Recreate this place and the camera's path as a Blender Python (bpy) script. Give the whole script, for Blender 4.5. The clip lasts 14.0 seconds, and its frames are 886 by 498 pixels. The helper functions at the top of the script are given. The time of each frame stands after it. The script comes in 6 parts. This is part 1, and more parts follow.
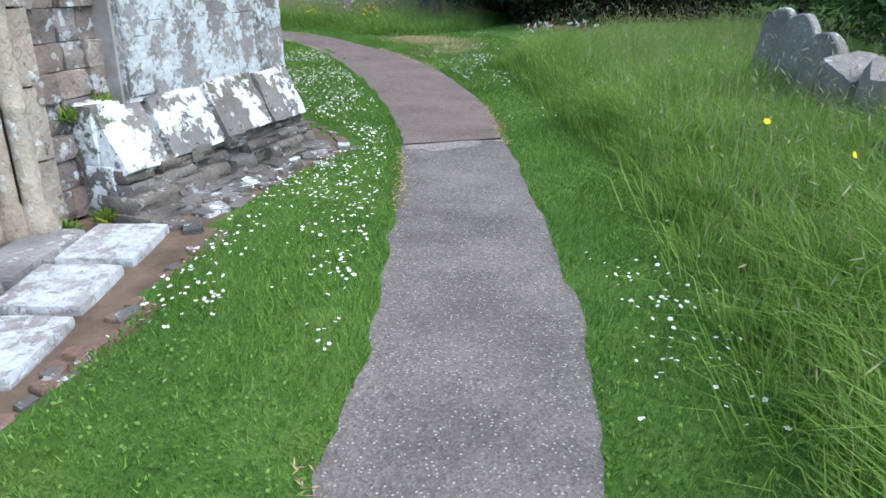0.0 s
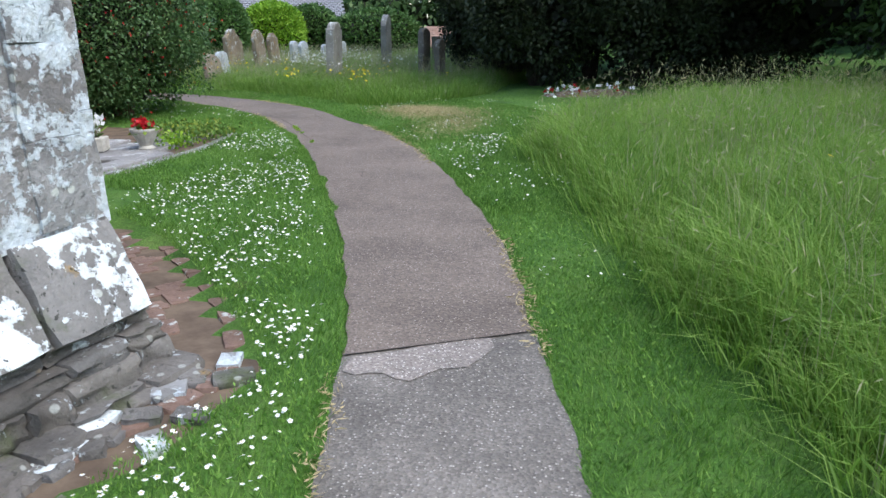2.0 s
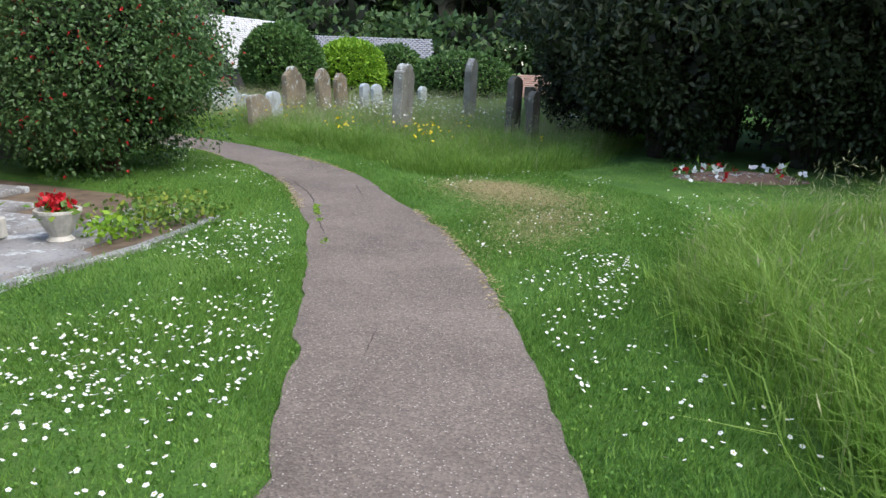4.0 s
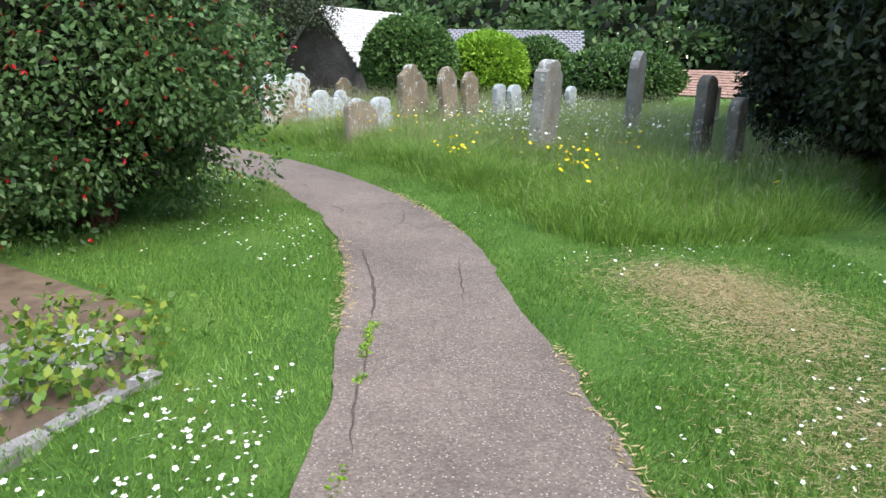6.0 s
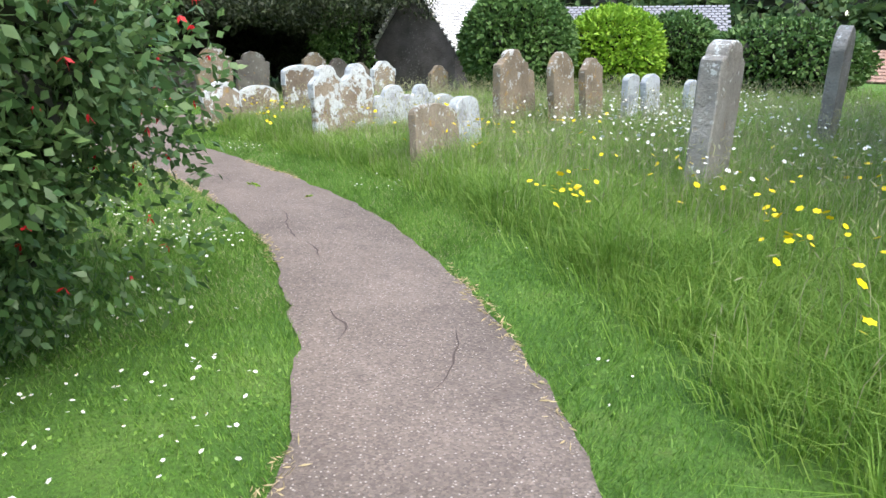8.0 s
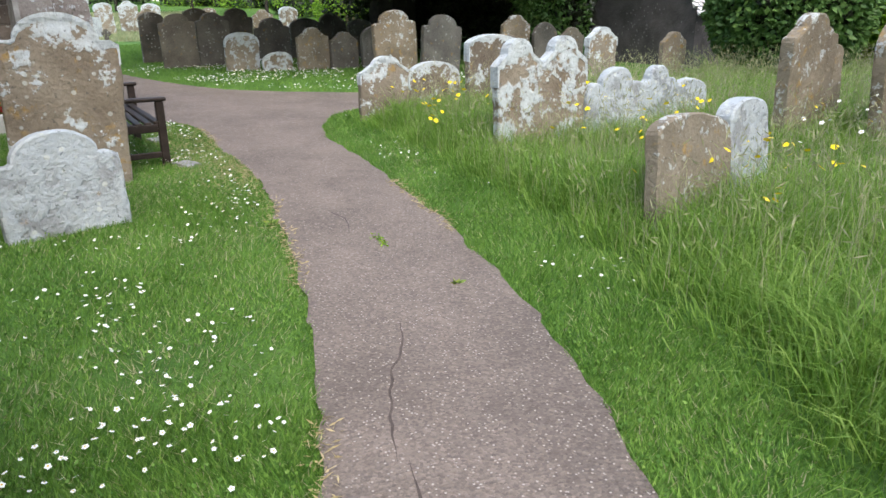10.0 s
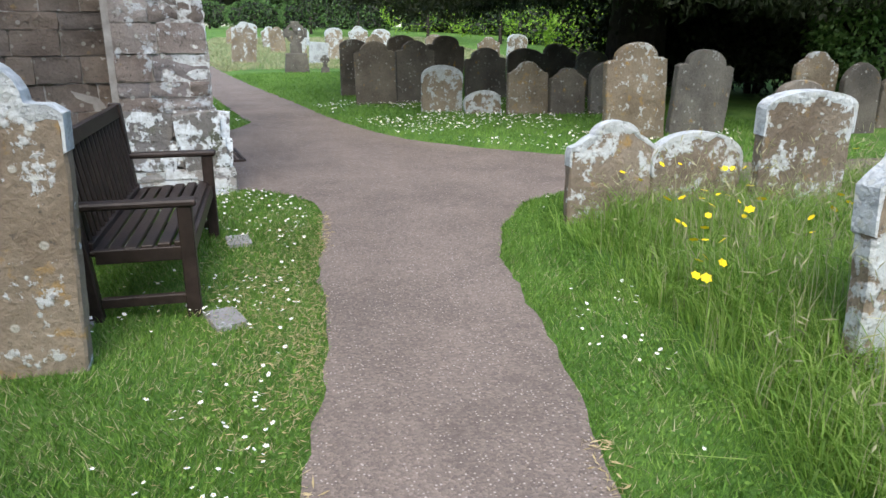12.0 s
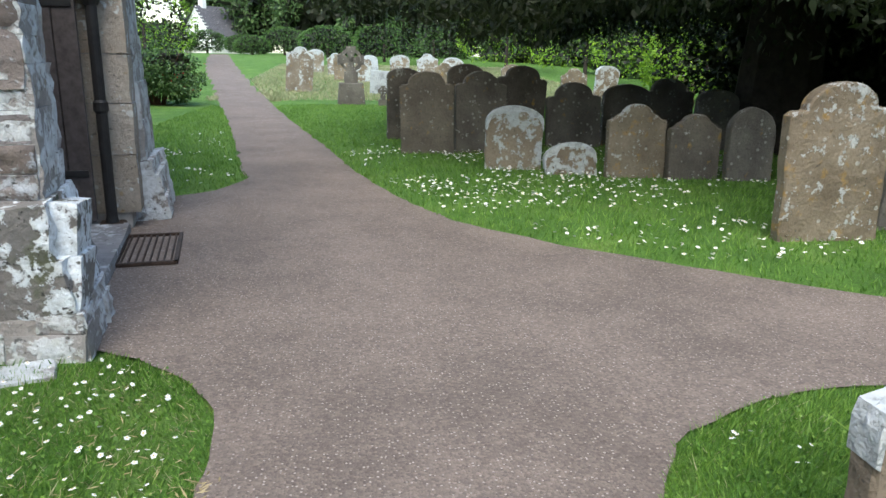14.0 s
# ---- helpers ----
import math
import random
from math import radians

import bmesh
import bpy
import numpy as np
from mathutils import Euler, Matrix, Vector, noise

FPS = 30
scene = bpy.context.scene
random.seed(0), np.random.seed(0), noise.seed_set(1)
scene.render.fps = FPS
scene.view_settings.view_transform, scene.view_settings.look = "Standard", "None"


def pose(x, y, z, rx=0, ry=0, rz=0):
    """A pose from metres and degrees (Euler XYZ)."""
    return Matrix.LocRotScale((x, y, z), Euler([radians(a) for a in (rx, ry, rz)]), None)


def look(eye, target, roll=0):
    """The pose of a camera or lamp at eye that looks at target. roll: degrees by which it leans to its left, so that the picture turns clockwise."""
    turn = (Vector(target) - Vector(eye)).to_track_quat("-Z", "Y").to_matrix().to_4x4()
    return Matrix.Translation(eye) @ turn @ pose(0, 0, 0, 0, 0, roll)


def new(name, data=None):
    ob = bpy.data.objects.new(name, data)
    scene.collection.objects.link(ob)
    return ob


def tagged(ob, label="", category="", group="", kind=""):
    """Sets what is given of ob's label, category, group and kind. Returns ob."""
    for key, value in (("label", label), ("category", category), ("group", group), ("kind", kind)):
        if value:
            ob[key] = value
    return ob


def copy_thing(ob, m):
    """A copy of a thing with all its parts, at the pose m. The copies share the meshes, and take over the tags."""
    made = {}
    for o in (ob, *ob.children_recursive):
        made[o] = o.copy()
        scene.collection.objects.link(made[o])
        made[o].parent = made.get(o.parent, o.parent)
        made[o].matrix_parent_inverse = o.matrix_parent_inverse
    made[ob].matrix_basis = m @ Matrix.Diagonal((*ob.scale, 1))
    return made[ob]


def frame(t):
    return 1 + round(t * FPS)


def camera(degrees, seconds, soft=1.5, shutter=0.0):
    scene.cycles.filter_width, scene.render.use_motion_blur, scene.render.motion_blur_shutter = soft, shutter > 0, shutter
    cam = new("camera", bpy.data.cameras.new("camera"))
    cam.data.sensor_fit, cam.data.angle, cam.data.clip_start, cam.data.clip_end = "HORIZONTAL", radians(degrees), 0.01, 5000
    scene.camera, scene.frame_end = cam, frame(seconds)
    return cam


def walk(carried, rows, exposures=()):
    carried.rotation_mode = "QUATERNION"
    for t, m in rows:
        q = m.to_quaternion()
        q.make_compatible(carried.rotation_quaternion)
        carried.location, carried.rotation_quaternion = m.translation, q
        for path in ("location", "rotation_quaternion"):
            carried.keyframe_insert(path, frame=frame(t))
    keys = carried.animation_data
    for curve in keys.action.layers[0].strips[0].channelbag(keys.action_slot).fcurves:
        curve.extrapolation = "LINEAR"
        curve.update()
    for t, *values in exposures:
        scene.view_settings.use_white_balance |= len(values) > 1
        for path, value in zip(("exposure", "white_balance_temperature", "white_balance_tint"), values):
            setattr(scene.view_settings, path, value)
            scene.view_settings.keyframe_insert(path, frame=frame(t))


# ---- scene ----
# ---------- camera ----------
cam = camera(63.3, 14.0, soft=1.5)
PATH = [
    (0, (0.0, 0.0, 1.475), (-0.44, 1.807, 0.74), 0.1),
    (0.5, (-0.161, 0.778, 1.44), (-0.64, 2.6, 0.77), -0.0),
    (1, (-0.303, 1.575, 1.445), (-0.789, 3.429, 0.874), 0.3),
    (1.5, (-0.452, 2.318, 1.436), (-1.003, 4.166, 0.908), 1.9),
    (2, (-0.593, 3.16, 1.477), (-1.081, 5.001, 0.869), -1.0),
    (2.5, (-0.77, 3.923, 1.484), (-1.339, 5.737, 0.861), 1.2),
    (3, (-0.999, 4.886, 1.467), (-1.622, 6.69, 0.87), -0.6),
    (3.2, (-1.098, 5.243, 1.456), (-1.729, 7.073, 0.956), -0.1),
    (5.3, (-2.438, 8.796, 1.439), (-3.352, 10.5, 0.929), 2.0),
    (5.5, (-2.602, 9.116, 1.48), (-3.519, 10.825, 0.991), -0.2),
    (6, (-3.032, 9.943, 1.463), (-4.082, 11.566, 0.948), 1.0),
    (6.5, (-3.475, 10.729, 1.434), (-4.59, 12.286, 0.857), -0.4),
    (7, (-3.955, 11.513, 1.463), (-5.064, 13.085, 0.916), 1.8),
    (7.5, (-4.338, 12.214, 1.456), (-5.615, 13.657, 0.919), 1.0),
    (8, (-4.862, 12.917, 1.46), (-6.152, 14.34, 0.9), 0.1),
    (8.2, (-5.093, 13.162, 1.459), (-6.434, 14.551, 0.938), -0.6),
    (10.3, (-7.747, 15.413, 1.475), (-9.395, 16.35, 0.838), -0.8),
    (10.5, (-8.075, 15.62, 1.453), (-9.766, 16.547, 0.924), 0.1),
    (11, (-8.899, 16.017, 1.45), (-10.716, 16.697, 0.967), 0.3),
    (11.5, (-9.667, 16.386, 1.47), (-11.486, 16.998, 0.906), -1.7),
    (12, (-10.477, 16.752, 1.476), (-12.336, 17.193, 0.885), 0.1),
    (12.5, (-11.335, 17.032, 1.459), (-13.195, 17.473, 0.871), -1.5),
    (13, (-12.197, 17.307, 1.452), (-14.098, 17.587, 0.898), -1.3),
    (13.5, (-13.022, 17.453, 1.436), (-14.952, 17.582, 0.926), 0.3),
    (14, (-13.941, 17.63, 1.422), (-15.856, 17.879, 0.904), 1.1),
]
walk(cam, [(t, look(eye, target, roll)) for t, eye, target, roll in PATH],
     [(0.0, 1.31, 6400, 7), (3.0, 1.29, 6700, 7), (5.5, 1.68, 7000, 8), (8.0, 1.94, 7000, 9), (10.5, 1.56, 7100, 9), (12.5, 1.54, 7000, 9), (14.0, 1.50, 7000, 6)])

# ---------- world, sun ----------
scene.view_settings.exposure = 1.2
world = bpy.data.worlds.new("world")
scene.world = world
world.use_nodes = True
SUN_EL, SUN_AZ = radians(54), radians(106)      # azimuth clockwise from +y
wn = world.node_tree
sky = wn.nodes.new("ShaderNodeTexSky")
sky.sky_type, sky.sun_disc = "NISHITA", False
sky.sun_elevation, sky.sun_rotation = SUN_EL, SUN_AZ
sky.air_density, sky.dust_density, sky.ozone_density = 1.0, 1.2, 1.5
wn.nodes["Background"].inputs["Strength"].default_value = 0.172
wn.links.new(sky.outputs[0], wn.nodes["Background"].inputs["Color"])
sun_data = bpy.data.lights.new("sun", "SUN")
sun_data.energy, sun_data.angle, sun_data.color = 1.35, radians(45), (1.0, 0.97, 0.92)
sun = new("sun", sun_data)
sun_dir = Vector((math.sin(SUN_AZ) * math.cos(SUN_EL), math.cos(SUN_AZ) * math.cos(SUN_EL), math.sin(SUN_EL)))
sun.matrix_world = look(sun_dir * 60, (0, 0, 0))

# ---------- material helpers ----------
RNG = np.random.default_rng(7)


def shader(name, rough=0.9):
    m = bpy.data.materials.new(name)
    m.use_nodes = True
    nt = m.node_tree
    b = nt.nodes["Principled BSDF"]
    b.inputs["Roughness"].default_value = rough
    b.inputs["Specular IOR Level"].default_value = 0.3
    return m, nt, b


def where(nt):
    return nt.nodes.new("ShaderNodeNewGeometry").outputs["Position"]


def noise_of(nt, vec, scale, detail=4.0, rough=0.55):
    n = nt.nodes.new("ShaderNodeTexNoise")
    n.inputs["Scale"].default_value, n.inputs["Detail"].default_value, n.inputs["Roughness"].default_value = scale, detail, rough
    nt.links.new(vec, n.inputs["Vector"])
    return n.outputs["Fac"]


def cells_of(nt, vec, scale, feature="F1"):
    n = nt.nodes.new("ShaderNodeTexVoronoi")
    n.feature = feature
    n.inputs["Scale"].default_value = scale
    nt.links.new(vec, n.inputs["Vector"])
    return n


def ramp_of(nt, fac, *stops):
    n = nt.nodes.new("ShaderNodeValToRGB")
    el = n.color_ramp.elements
    while len(el) < len(stops):
        el.new(0.5)
    for e, (p, c) in zip(el, stops):
        e.position = p
        e.color = (c, c, c, 1) if isinstance(c, (int, float)) else (*c, 1)
    nt.links.new(fac, n.inputs["Fac"])
    return n.outputs["Color"]


def blend(nt, fac, a, b, kind="MIX"):
    n = nt.nodes.new("ShaderNodeMix")
    n.data_type, n.blend_type = "RGBA", kind
    if isinstance(fac, (int, float)):
        n.inputs[0].default_value = fac
    else:
        nt.links.new(fac, n.inputs[0])
    for k, v in ((6, a), (7, b)):
        if isinstance(v, tuple):
            n.inputs[k].default_value = (*v, 1)
        else:
            nt.links.new(v, n.inputs[k])
    return n.outputs[2]


def sums(nt, op, a, b):
    n = nt.nodes.new("ShaderNodeMath")
    n.operation = op
    for k, v in ((0, a), (1, b)):
        if isinstance(v, (int, float)):
            n.inputs[k].default_value = v
        else:
            nt.links.new(v, n.inputs[k])
    return n.outputs[0]


def relief(nt, b, height, strength=0.4, distance=0.01):
    n = nt.nodes.new("ShaderNodeBump")
    n.inputs["Strength"].default_value, n.inputs["Distance"].default_value = strength, distance
    nt.links.new(height, n.inputs["Height"])
    nt.links.new(n.outputs["Normal"], b.inputs["Normal"])


def stone_mat(name, dark, light, lichen=0.5, cap=0.0, spot=5.0, ochre=0.3, white=(0.66, 0.70, 0.69), moss=0.0, grime=0.5, vary=0.0, crisp=0.03):
    """Weathered stone: two-tone ground, white lichen blotches (more towards the top with cap), ochre blotches, black specks."""
    m, nt, b = shader(name, 0.92)
    p = where(nt)
    broad, fine = noise_of(nt, p, 2.3, 6), noise_of(nt, p, 38, 5, 0.65)
    c = ramp_of(nt, broad, (0.3, dark), (0.7, light))
    c = blend(nt, 0.45, c, ramp_of(nt, fine, (0.3, 0.45), (0.7, 1.0)), "MULTIPLY")
    own = nt.nodes.new("ShaderNodeObjectInfo").outputs["Random"]
    c = blend(nt, vary, c, ramp_of(nt, own, (0.0, (0.52, 0.50, 0.50)), (0.35, (0.98, 0.86, 0.76)), (0.7, (0.86, 0.88, 0.94)), (1.0, (1.25, 1.16, 1.05))), "MULTIPLY")
    if ochre > 0:
        o = noise_of(nt, p, 7.5, 5, 0.6)
        c = blend(nt, ramp_of(nt, o, (0.68 - 0.18 * ochre, 0.0), (0.78 - 0.18 * ochre, 0.75)), c, (0.34, 0.21, 0.06))
    if moss > 0:
        o = noise_of(nt, p, 3.1, 6, 0.6)
        c = blend(nt, ramp_of(nt, o, (0.62 - 0.2 * moss, 0.0), (0.75 - 0.2 * moss, 0.8)), c, (0.07, 0.09, 0.03))
    l = sums(nt, "ADD", sums(nt, "MULTIPLY", noise_of(nt, p, spot, 6, 0.65), 0.7), sums(nt, "MULTIPLY", noise_of(nt, p, spot * 4.5, 5, 0.6), 0.3))
    if cap:
        g = nt.nodes.new("ShaderNodeSeparateXYZ")
        nt.links.new(nt.nodes.new("ShaderNodeTexCoord").outputs["Generated"], g.inputs[0])
        up = sums(nt, "MULTIPLY", sums(nt, "POWER", g.outputs[2], 10.0), cap)
        l = sums(nt, "ADD", l, up)
    t = 0.66 - 0.26 * lichen
    mask = ramp_of(nt, l, (t, 0.0), (t + crisp, 0.7), (t + 3.6 * crisp, 1.0))
    wc = blend(nt, ramp_of(nt, noise_of(nt, p, 22, 4), (0.4, 0.0), (0.7, 0.55)), white, (0.36, 0.38, 0.36))
    c = blend(nt, mask, c, wc)
    small = cells_of(nt, p, 13.0)
    dots = ramp_of(nt, small.outputs["Distance"], (0.2, 1.0), (0.27, 0.0))
    pick = ramp_of(nt, small.outputs["Color"], (0.62, 0.0), (0.66, 0.8 * min(1, lichen + 0.25)))
    c = blend(nt, sums(nt, "MULTIPLY", dots, pick), c, (0.52, 0.54, 0.50))
    specks = ramp_of(nt, noise_of(nt, p, 30, 3, 0.5), (0.64, 0.0), (0.70, grime))
    c = blend(nt, specks, c, (0.05, 0.05, 0.045))
    nt.links.new(c, b.inputs["Base Color"])
    relief(nt, b, sums(nt, "ADD", sums(nt, "ADD", fine, sums(nt, "MULTIPLY", noise_of(nt, p, 9.0, 6, 0.65), 3.0)), sums(nt, "MULTIPLY", mask, 0.4)), 0.75, 0.014)
    return m


def leaf_mat(name, *tones, glow=0.35, rough=0.55, spread=2.0):
    """Leaf: tone by leaf at random and by broad patches; light comes through it."""
    m, nt, b = shader(name, rough)
    g = nt.nodes.new("ShaderNodeNewGeometry")
    fac = sums(nt, "ADD", sums(nt, "MULTIPLY", g.outputs["Random Per Island"], 0.6), sums(nt, "MULTIPLY", noise_of(nt, g.outputs["Position"], spread, 3), 0.5))
    c = ramp_of(nt, fac, *[(0.12 + 0.85 * k / max(1, len(tones) - 1), t) for k, t in enumerate(tones)])
    nt.links.new(c, b.inputs["Base Color"])
    tr = nt.nodes.new("ShaderNodeBsdfTranslucent")
    nt.links.new(c, tr.inputs["Color"])
    mx = nt.nodes.new("ShaderNodeMixShader")
    mx.inputs[0].default_value = glow
    out = nt.nodes["Material Output"]
    nt.links.new(b.outputs[0], mx.inputs[1])
    nt.links.new(tr.outputs[0], mx.inputs[2])
    nt.links.new(mx.outputs[0], out.inputs["Surface"])
    return m


def plain_mat(name, a, b_, rough=0.8, scale=12.0, bump=0.2, metal=0.0):
    m, nt, b = shader(name, rough)
    p = where(nt)
    n = noise_of(nt, p, scale, 6, 0.6)
    nt.links.new(ramp_of(nt, n, (0.3, a), (0.7, b_)), b.inputs["Base Color"])
    b.inputs["Metallic"].default_value = metal
    relief(nt, b, noise_of(nt, p, scale * 5, 4), bump, 0.006)
    return m


def path_mat(name, tone, chip, chips=0.35, patchy=1.0):
    """Rolled gravel in tar: chips a few millimetres wide, broad stains."""
    m, nt, b = shader(name, 0.88)
    p = where(nt)
    v = cells_of(nt, p, 85.0)
    grain = ramp_of(nt, v.outputs["Color"], (0.0, 0.5), (0.7, 1.0), (1.0, 1.4))
    c = ramp_of(nt, noise_of(nt, p, 1.1, 6, 0.6), (0.3, tuple(k * (1 - 0.22 * patchy) for k in tone)), (0.7, tuple(k * (1 + 0.18 * patchy) for k in tone)))
    c = blend(nt, 0.8, c, grain, "MULTIPLY")
    w = cells_of(nt, p, 62.0)
    spot = ramp_of(nt, w.outputs["Distance"], (0.22, 1.0), (0.32, 0.0))
    pick = ramp_of(nt, w.outputs["Color"], (0.72 - 0.2 * chips, 0.0), (0.78 - 0.2 * chips, 1.0))
    c = blend(nt, sums(nt, "MULTIPLY", spot, pick), c, chip)
    d = noise_of(nt, p, 5.0, 6, 0.7)
    c = blend(nt, ramp_of(nt, d, (0.54, 0.0), (0.72, 0.5)), c, tuple(k * 0.5 for k in tone))
    nt.links.new(c, b.inputs["Base Color"])
    relief(nt, b, sums(nt, "ADD", v.outputs["Distance"], noise_of(nt, p, 30, 3)), 0.6, 0.008)
    return m


# ---------- materials ----------
M_PATH = path_mat("tarred_gravel", (0.186, 0.150, 0.128), (0.38, 0.335, 0.30), 0.42, 1.15)
M_OLD = path_mat("worn_gravel", (0.185, 0.166, 0.150), (0.40, 0.37, 0.34), 0.6, 2.0)
M_CHIP = path_mat("loose_chippings", (0.27, 0.235, 0.215), (0.56, 0.52, 0.49), 1.6)
M_SOIL = plain_mat("bare_soil", (0.075, 0.052, 0.038), (0.19, 0.14, 0.10), 0.95, 4.0, 0.6)
M_WALL = stone_mat("church_stone", (0.19, 0.185, 0.185), (0.38, 0.385, 0.39), 0.68, 0.0, 6.0, 0.08, white=(0.56, 0.62, 0.67), grime=0.5, vary=0.35)
M_MIXED = stone_mat("mixed_rubble", (0.15, 0.13, 0.125), (0.38, 0.355, 0.34), 0.46, 0.0, 5.0, 0.12, white=(0.52, 0.56, 0.60), grime=0.7, vary=0.85)
M_FOOT = stone_mat("dark_footing_stone", (0.10, 0.095, 0.09), (0.24, 0.225, 0.21), 0.32, 0.0, 7.0, 0.05, white=(0.50, 0.54, 0.57), moss=0.25, grime=0.8, vary=0.5)
M_PLINTH = stone_mat("lichened_plinth", (0.15, 0.145, 0.14), (0.30, 0.29, 0.28), 0.64, 0.0, 3.2, 0.05, white=(0.74, 0.79, 0.82), moss=0.25, grime=0.95, vary=0.3, crisp=0.014)
M_RUBBLE = stone_mat("brown_rubble", (0.11, 0.093, 0.083), (0.24, 0.21, 0.185), 0.15, 0.0, 4.0, 0.12, vary=0.7)
M_PORCH = stone_mat("grey_buttress_stone", (0.26, 0.245, 0.23), (0.47, 0.45, 0.43), 0.72, 0.0, 4.5, 0.12, white=(0.66, 0.69, 0.70), grime=0.75, vary=0.3)
M_ASHLAR = stone_mat("dressed_sandstone", (0.30, 0.265, 0.22), (0.47, 0.43, 0.37), 0.30, 0.0, 5.0, 0.25, vary=0.4)
M_MORTAR = plain_mat("lime_mortar", (0.22, 0.21, 0.20), (0.38, 0.365, 0.345), 0.95, 9.0, 0.5)
M_SLAB = stone_mat("white_lichened_slab", (0.30, 0.28, 0.27), (0.46, 0.45, 0.45), 0.75, 0.0, 4.0, 0.05, white=(0.56, 0.60, 0.63))
M_PAVE = stone_mat("grey_paving", (0.20, 0.19, 0.19), (0.38, 0.37, 0.37), 0.45, 0.0, 4.0, 0.1, white=(0.58, 0.60, 0.62))
M_BRICK = stone_mat("old_red_brick", (0.15, 0.095, 0.075), (0.27, 0.175, 0.14), 0.35, 0.0, 6.0, 0.0)
H_TAN = stone_mat("tan_headstone", (0.17, 0.14, 0.10), (0.31, 0.265, 0.20), 0.34, 0.06, 7.0, 0.55, white=(0.46, 0.48, 0.47), vary=0.35, crisp=0.02)
H_CAP = stone_mat("white_topped_headstone", (0.18, 0.145, 0.11), (0.31, 0.27, 0.215), 0.40, 0.16, 4.6, 0.45, white=(0.54, 0.58, 0.60), vary=0.35, crisp=0.016)
H_WHITE = stone_mat("pale_headstone", (0.27, 0.28, 0.29), (0.42, 0.45, 0.47), 0.80, 0.1, 4.0, 0.1, white=(0.42, 0.46, 0.49), vary=0.2)
# weathered grey, darkened to carry the yew's shade over the row
H_GREYSHADE = stone_mat("shaded_grey_headstone", (0.10, 0.094, 0.083), (0.225, 0.21, 0.18), 0.20, 0.05, 6.0, 0.3, white=(0.36, 0.37, 0.35), vary=0.6)
H_BLOTCH = stone_mat("blotched_headstone", (0.20, 0.16, 0.12), (0.34, 0.30, 0.23), 0.60, 0.1, 4.0, 0.3, white=(0.47, 0.51, 0.52), vary=0.4, crisp=0.018)
M_WOOD = plain_mat("dark_stained_oak", (0.016, 0.011, 0.009), (0.040, 0.028, 0.024), 0.45, 14.0, 0.3)
M_IRON = plain_mat("rusted_iron", (0.03, 0.022, 0.018), (0.09, 0.06, 0.045), 0.7, 20.0, 0.3, 0.4)
M_BLACK = plain_mat("black_paint", (0.012, 0.012, 0.013), (0.03, 0.03, 0.03), 0.5, 10.0, 0.1)
M_DOOR = plain_mat("weathered_door_oak", (0.05, 0.04, 0.038), (0.10, 0.085, 0.08), 0.7, 18.0, 0.3)
M_TUFT = leaf_mat("mown_grass_blades", (0.040, 0.115, 0.020), (0.110, 0.240, 0.036), (0.250, 0.400, 0.090), glow=0.3, spread=1.2)
M_LONG = leaf_mat("long_grass_blades", (0.090, 0.195, 0.030), (0.185, 0.335, 0.054), (0.38, 0.51, 0.15), glow=0.52, spread=0.9)
M_SEED = leaf_mat("seed_heads", (0.24, 0.27, 0.12), (0.44, 0.42, 0.26), glow=0.35)
M_STRAW = leaf_mat("dry_straw", (0.36, 0.29, 0.15), (0.54, 0.44, 0.26), glow=0.25)
M_PETAL = leaf_mat("white_petals", (0.80, 0.82, 0.82), (0.88, 0.88, 0.88), glow=0.2)
M_YOLK = plain_mat("flower_eye", (0.65, 0.42, 0.02), (0.75, 0.50, 0.03), 0.7)
M_YELLOW = leaf_mat("yellow_petals", (0.80, 0.58, 0.01), (0.85, 0.66, 0.02), glow=0.2)
M_RED = leaf_mat("red_petals", (0.42, 0.008, 0.015), (0.58, 0.02, 0.03), glow=0.25)
M_FUCHSIA = leaf_mat("fuchsia_leaves", (0.034, 0.082, 0.028), (0.070, 0.140, 0.045), (0.15, 0.235, 0.085), glow=0.25, rough=0.4)
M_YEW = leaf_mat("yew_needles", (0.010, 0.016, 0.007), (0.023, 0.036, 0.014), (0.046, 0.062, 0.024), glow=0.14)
# near-black leaf colour: the shade inside every crown is put into it
M_CROWNSHADE = leaf_mat("inner_crown_shade", (0.010, 0.012, 0.007), (0.020, 0.024, 0.013), glow=0.05)
M_HEDGE = leaf_mat("clipped_hedge_leaves", (0.035, 0.085, 0.022), (0.065, 0.14, 0.034), (0.12, 0.21, 0.055), glow=0.2)
M_LIME = leaf_mat("golden_hedge_leaves", (0.10, 0.22, 0.02), (0.19, 0.36, 0.03), (0.32, 0.48, 0.05), glow=0.3)
M_BROAD = leaf_mat("broad_tree_leaves", (0.035, 0.075, 0.028), (0.065, 0.12, 0.040), (0.12, 0.19, 0.060), glow=0.25)
M_PLANT = leaf_mat("bed_leaves", (0.05, 0.12, 0.02), (0.12, 0.22, 0.04), (0.32, 0.34, 0.05), glow=0.25)
M_BARK = plain_mat("bark", (0.020, 0.016, 0.014), (0.055, 0.044, 0.036), 0.95, 9.0, 0.8)
M_TWIG = plain_mat("red_brown_twigs", (0.07, 0.03, 0.02), (0.14, 0.06, 0.04), 0.8, 20.0, 0.3)
M_SLATE = plain_mat("pale_roof_tiles", (0.44, 0.42, 0.41), (0.66, 0.65, 0.64), 0.7, 5.0, 0.4)
M_DARKROOF = plain_mat("grey_roof_slates", (0.17, 0.17, 0.18), (0.29, 0.29, 0.31), 0.7, 6.0, 0.4)
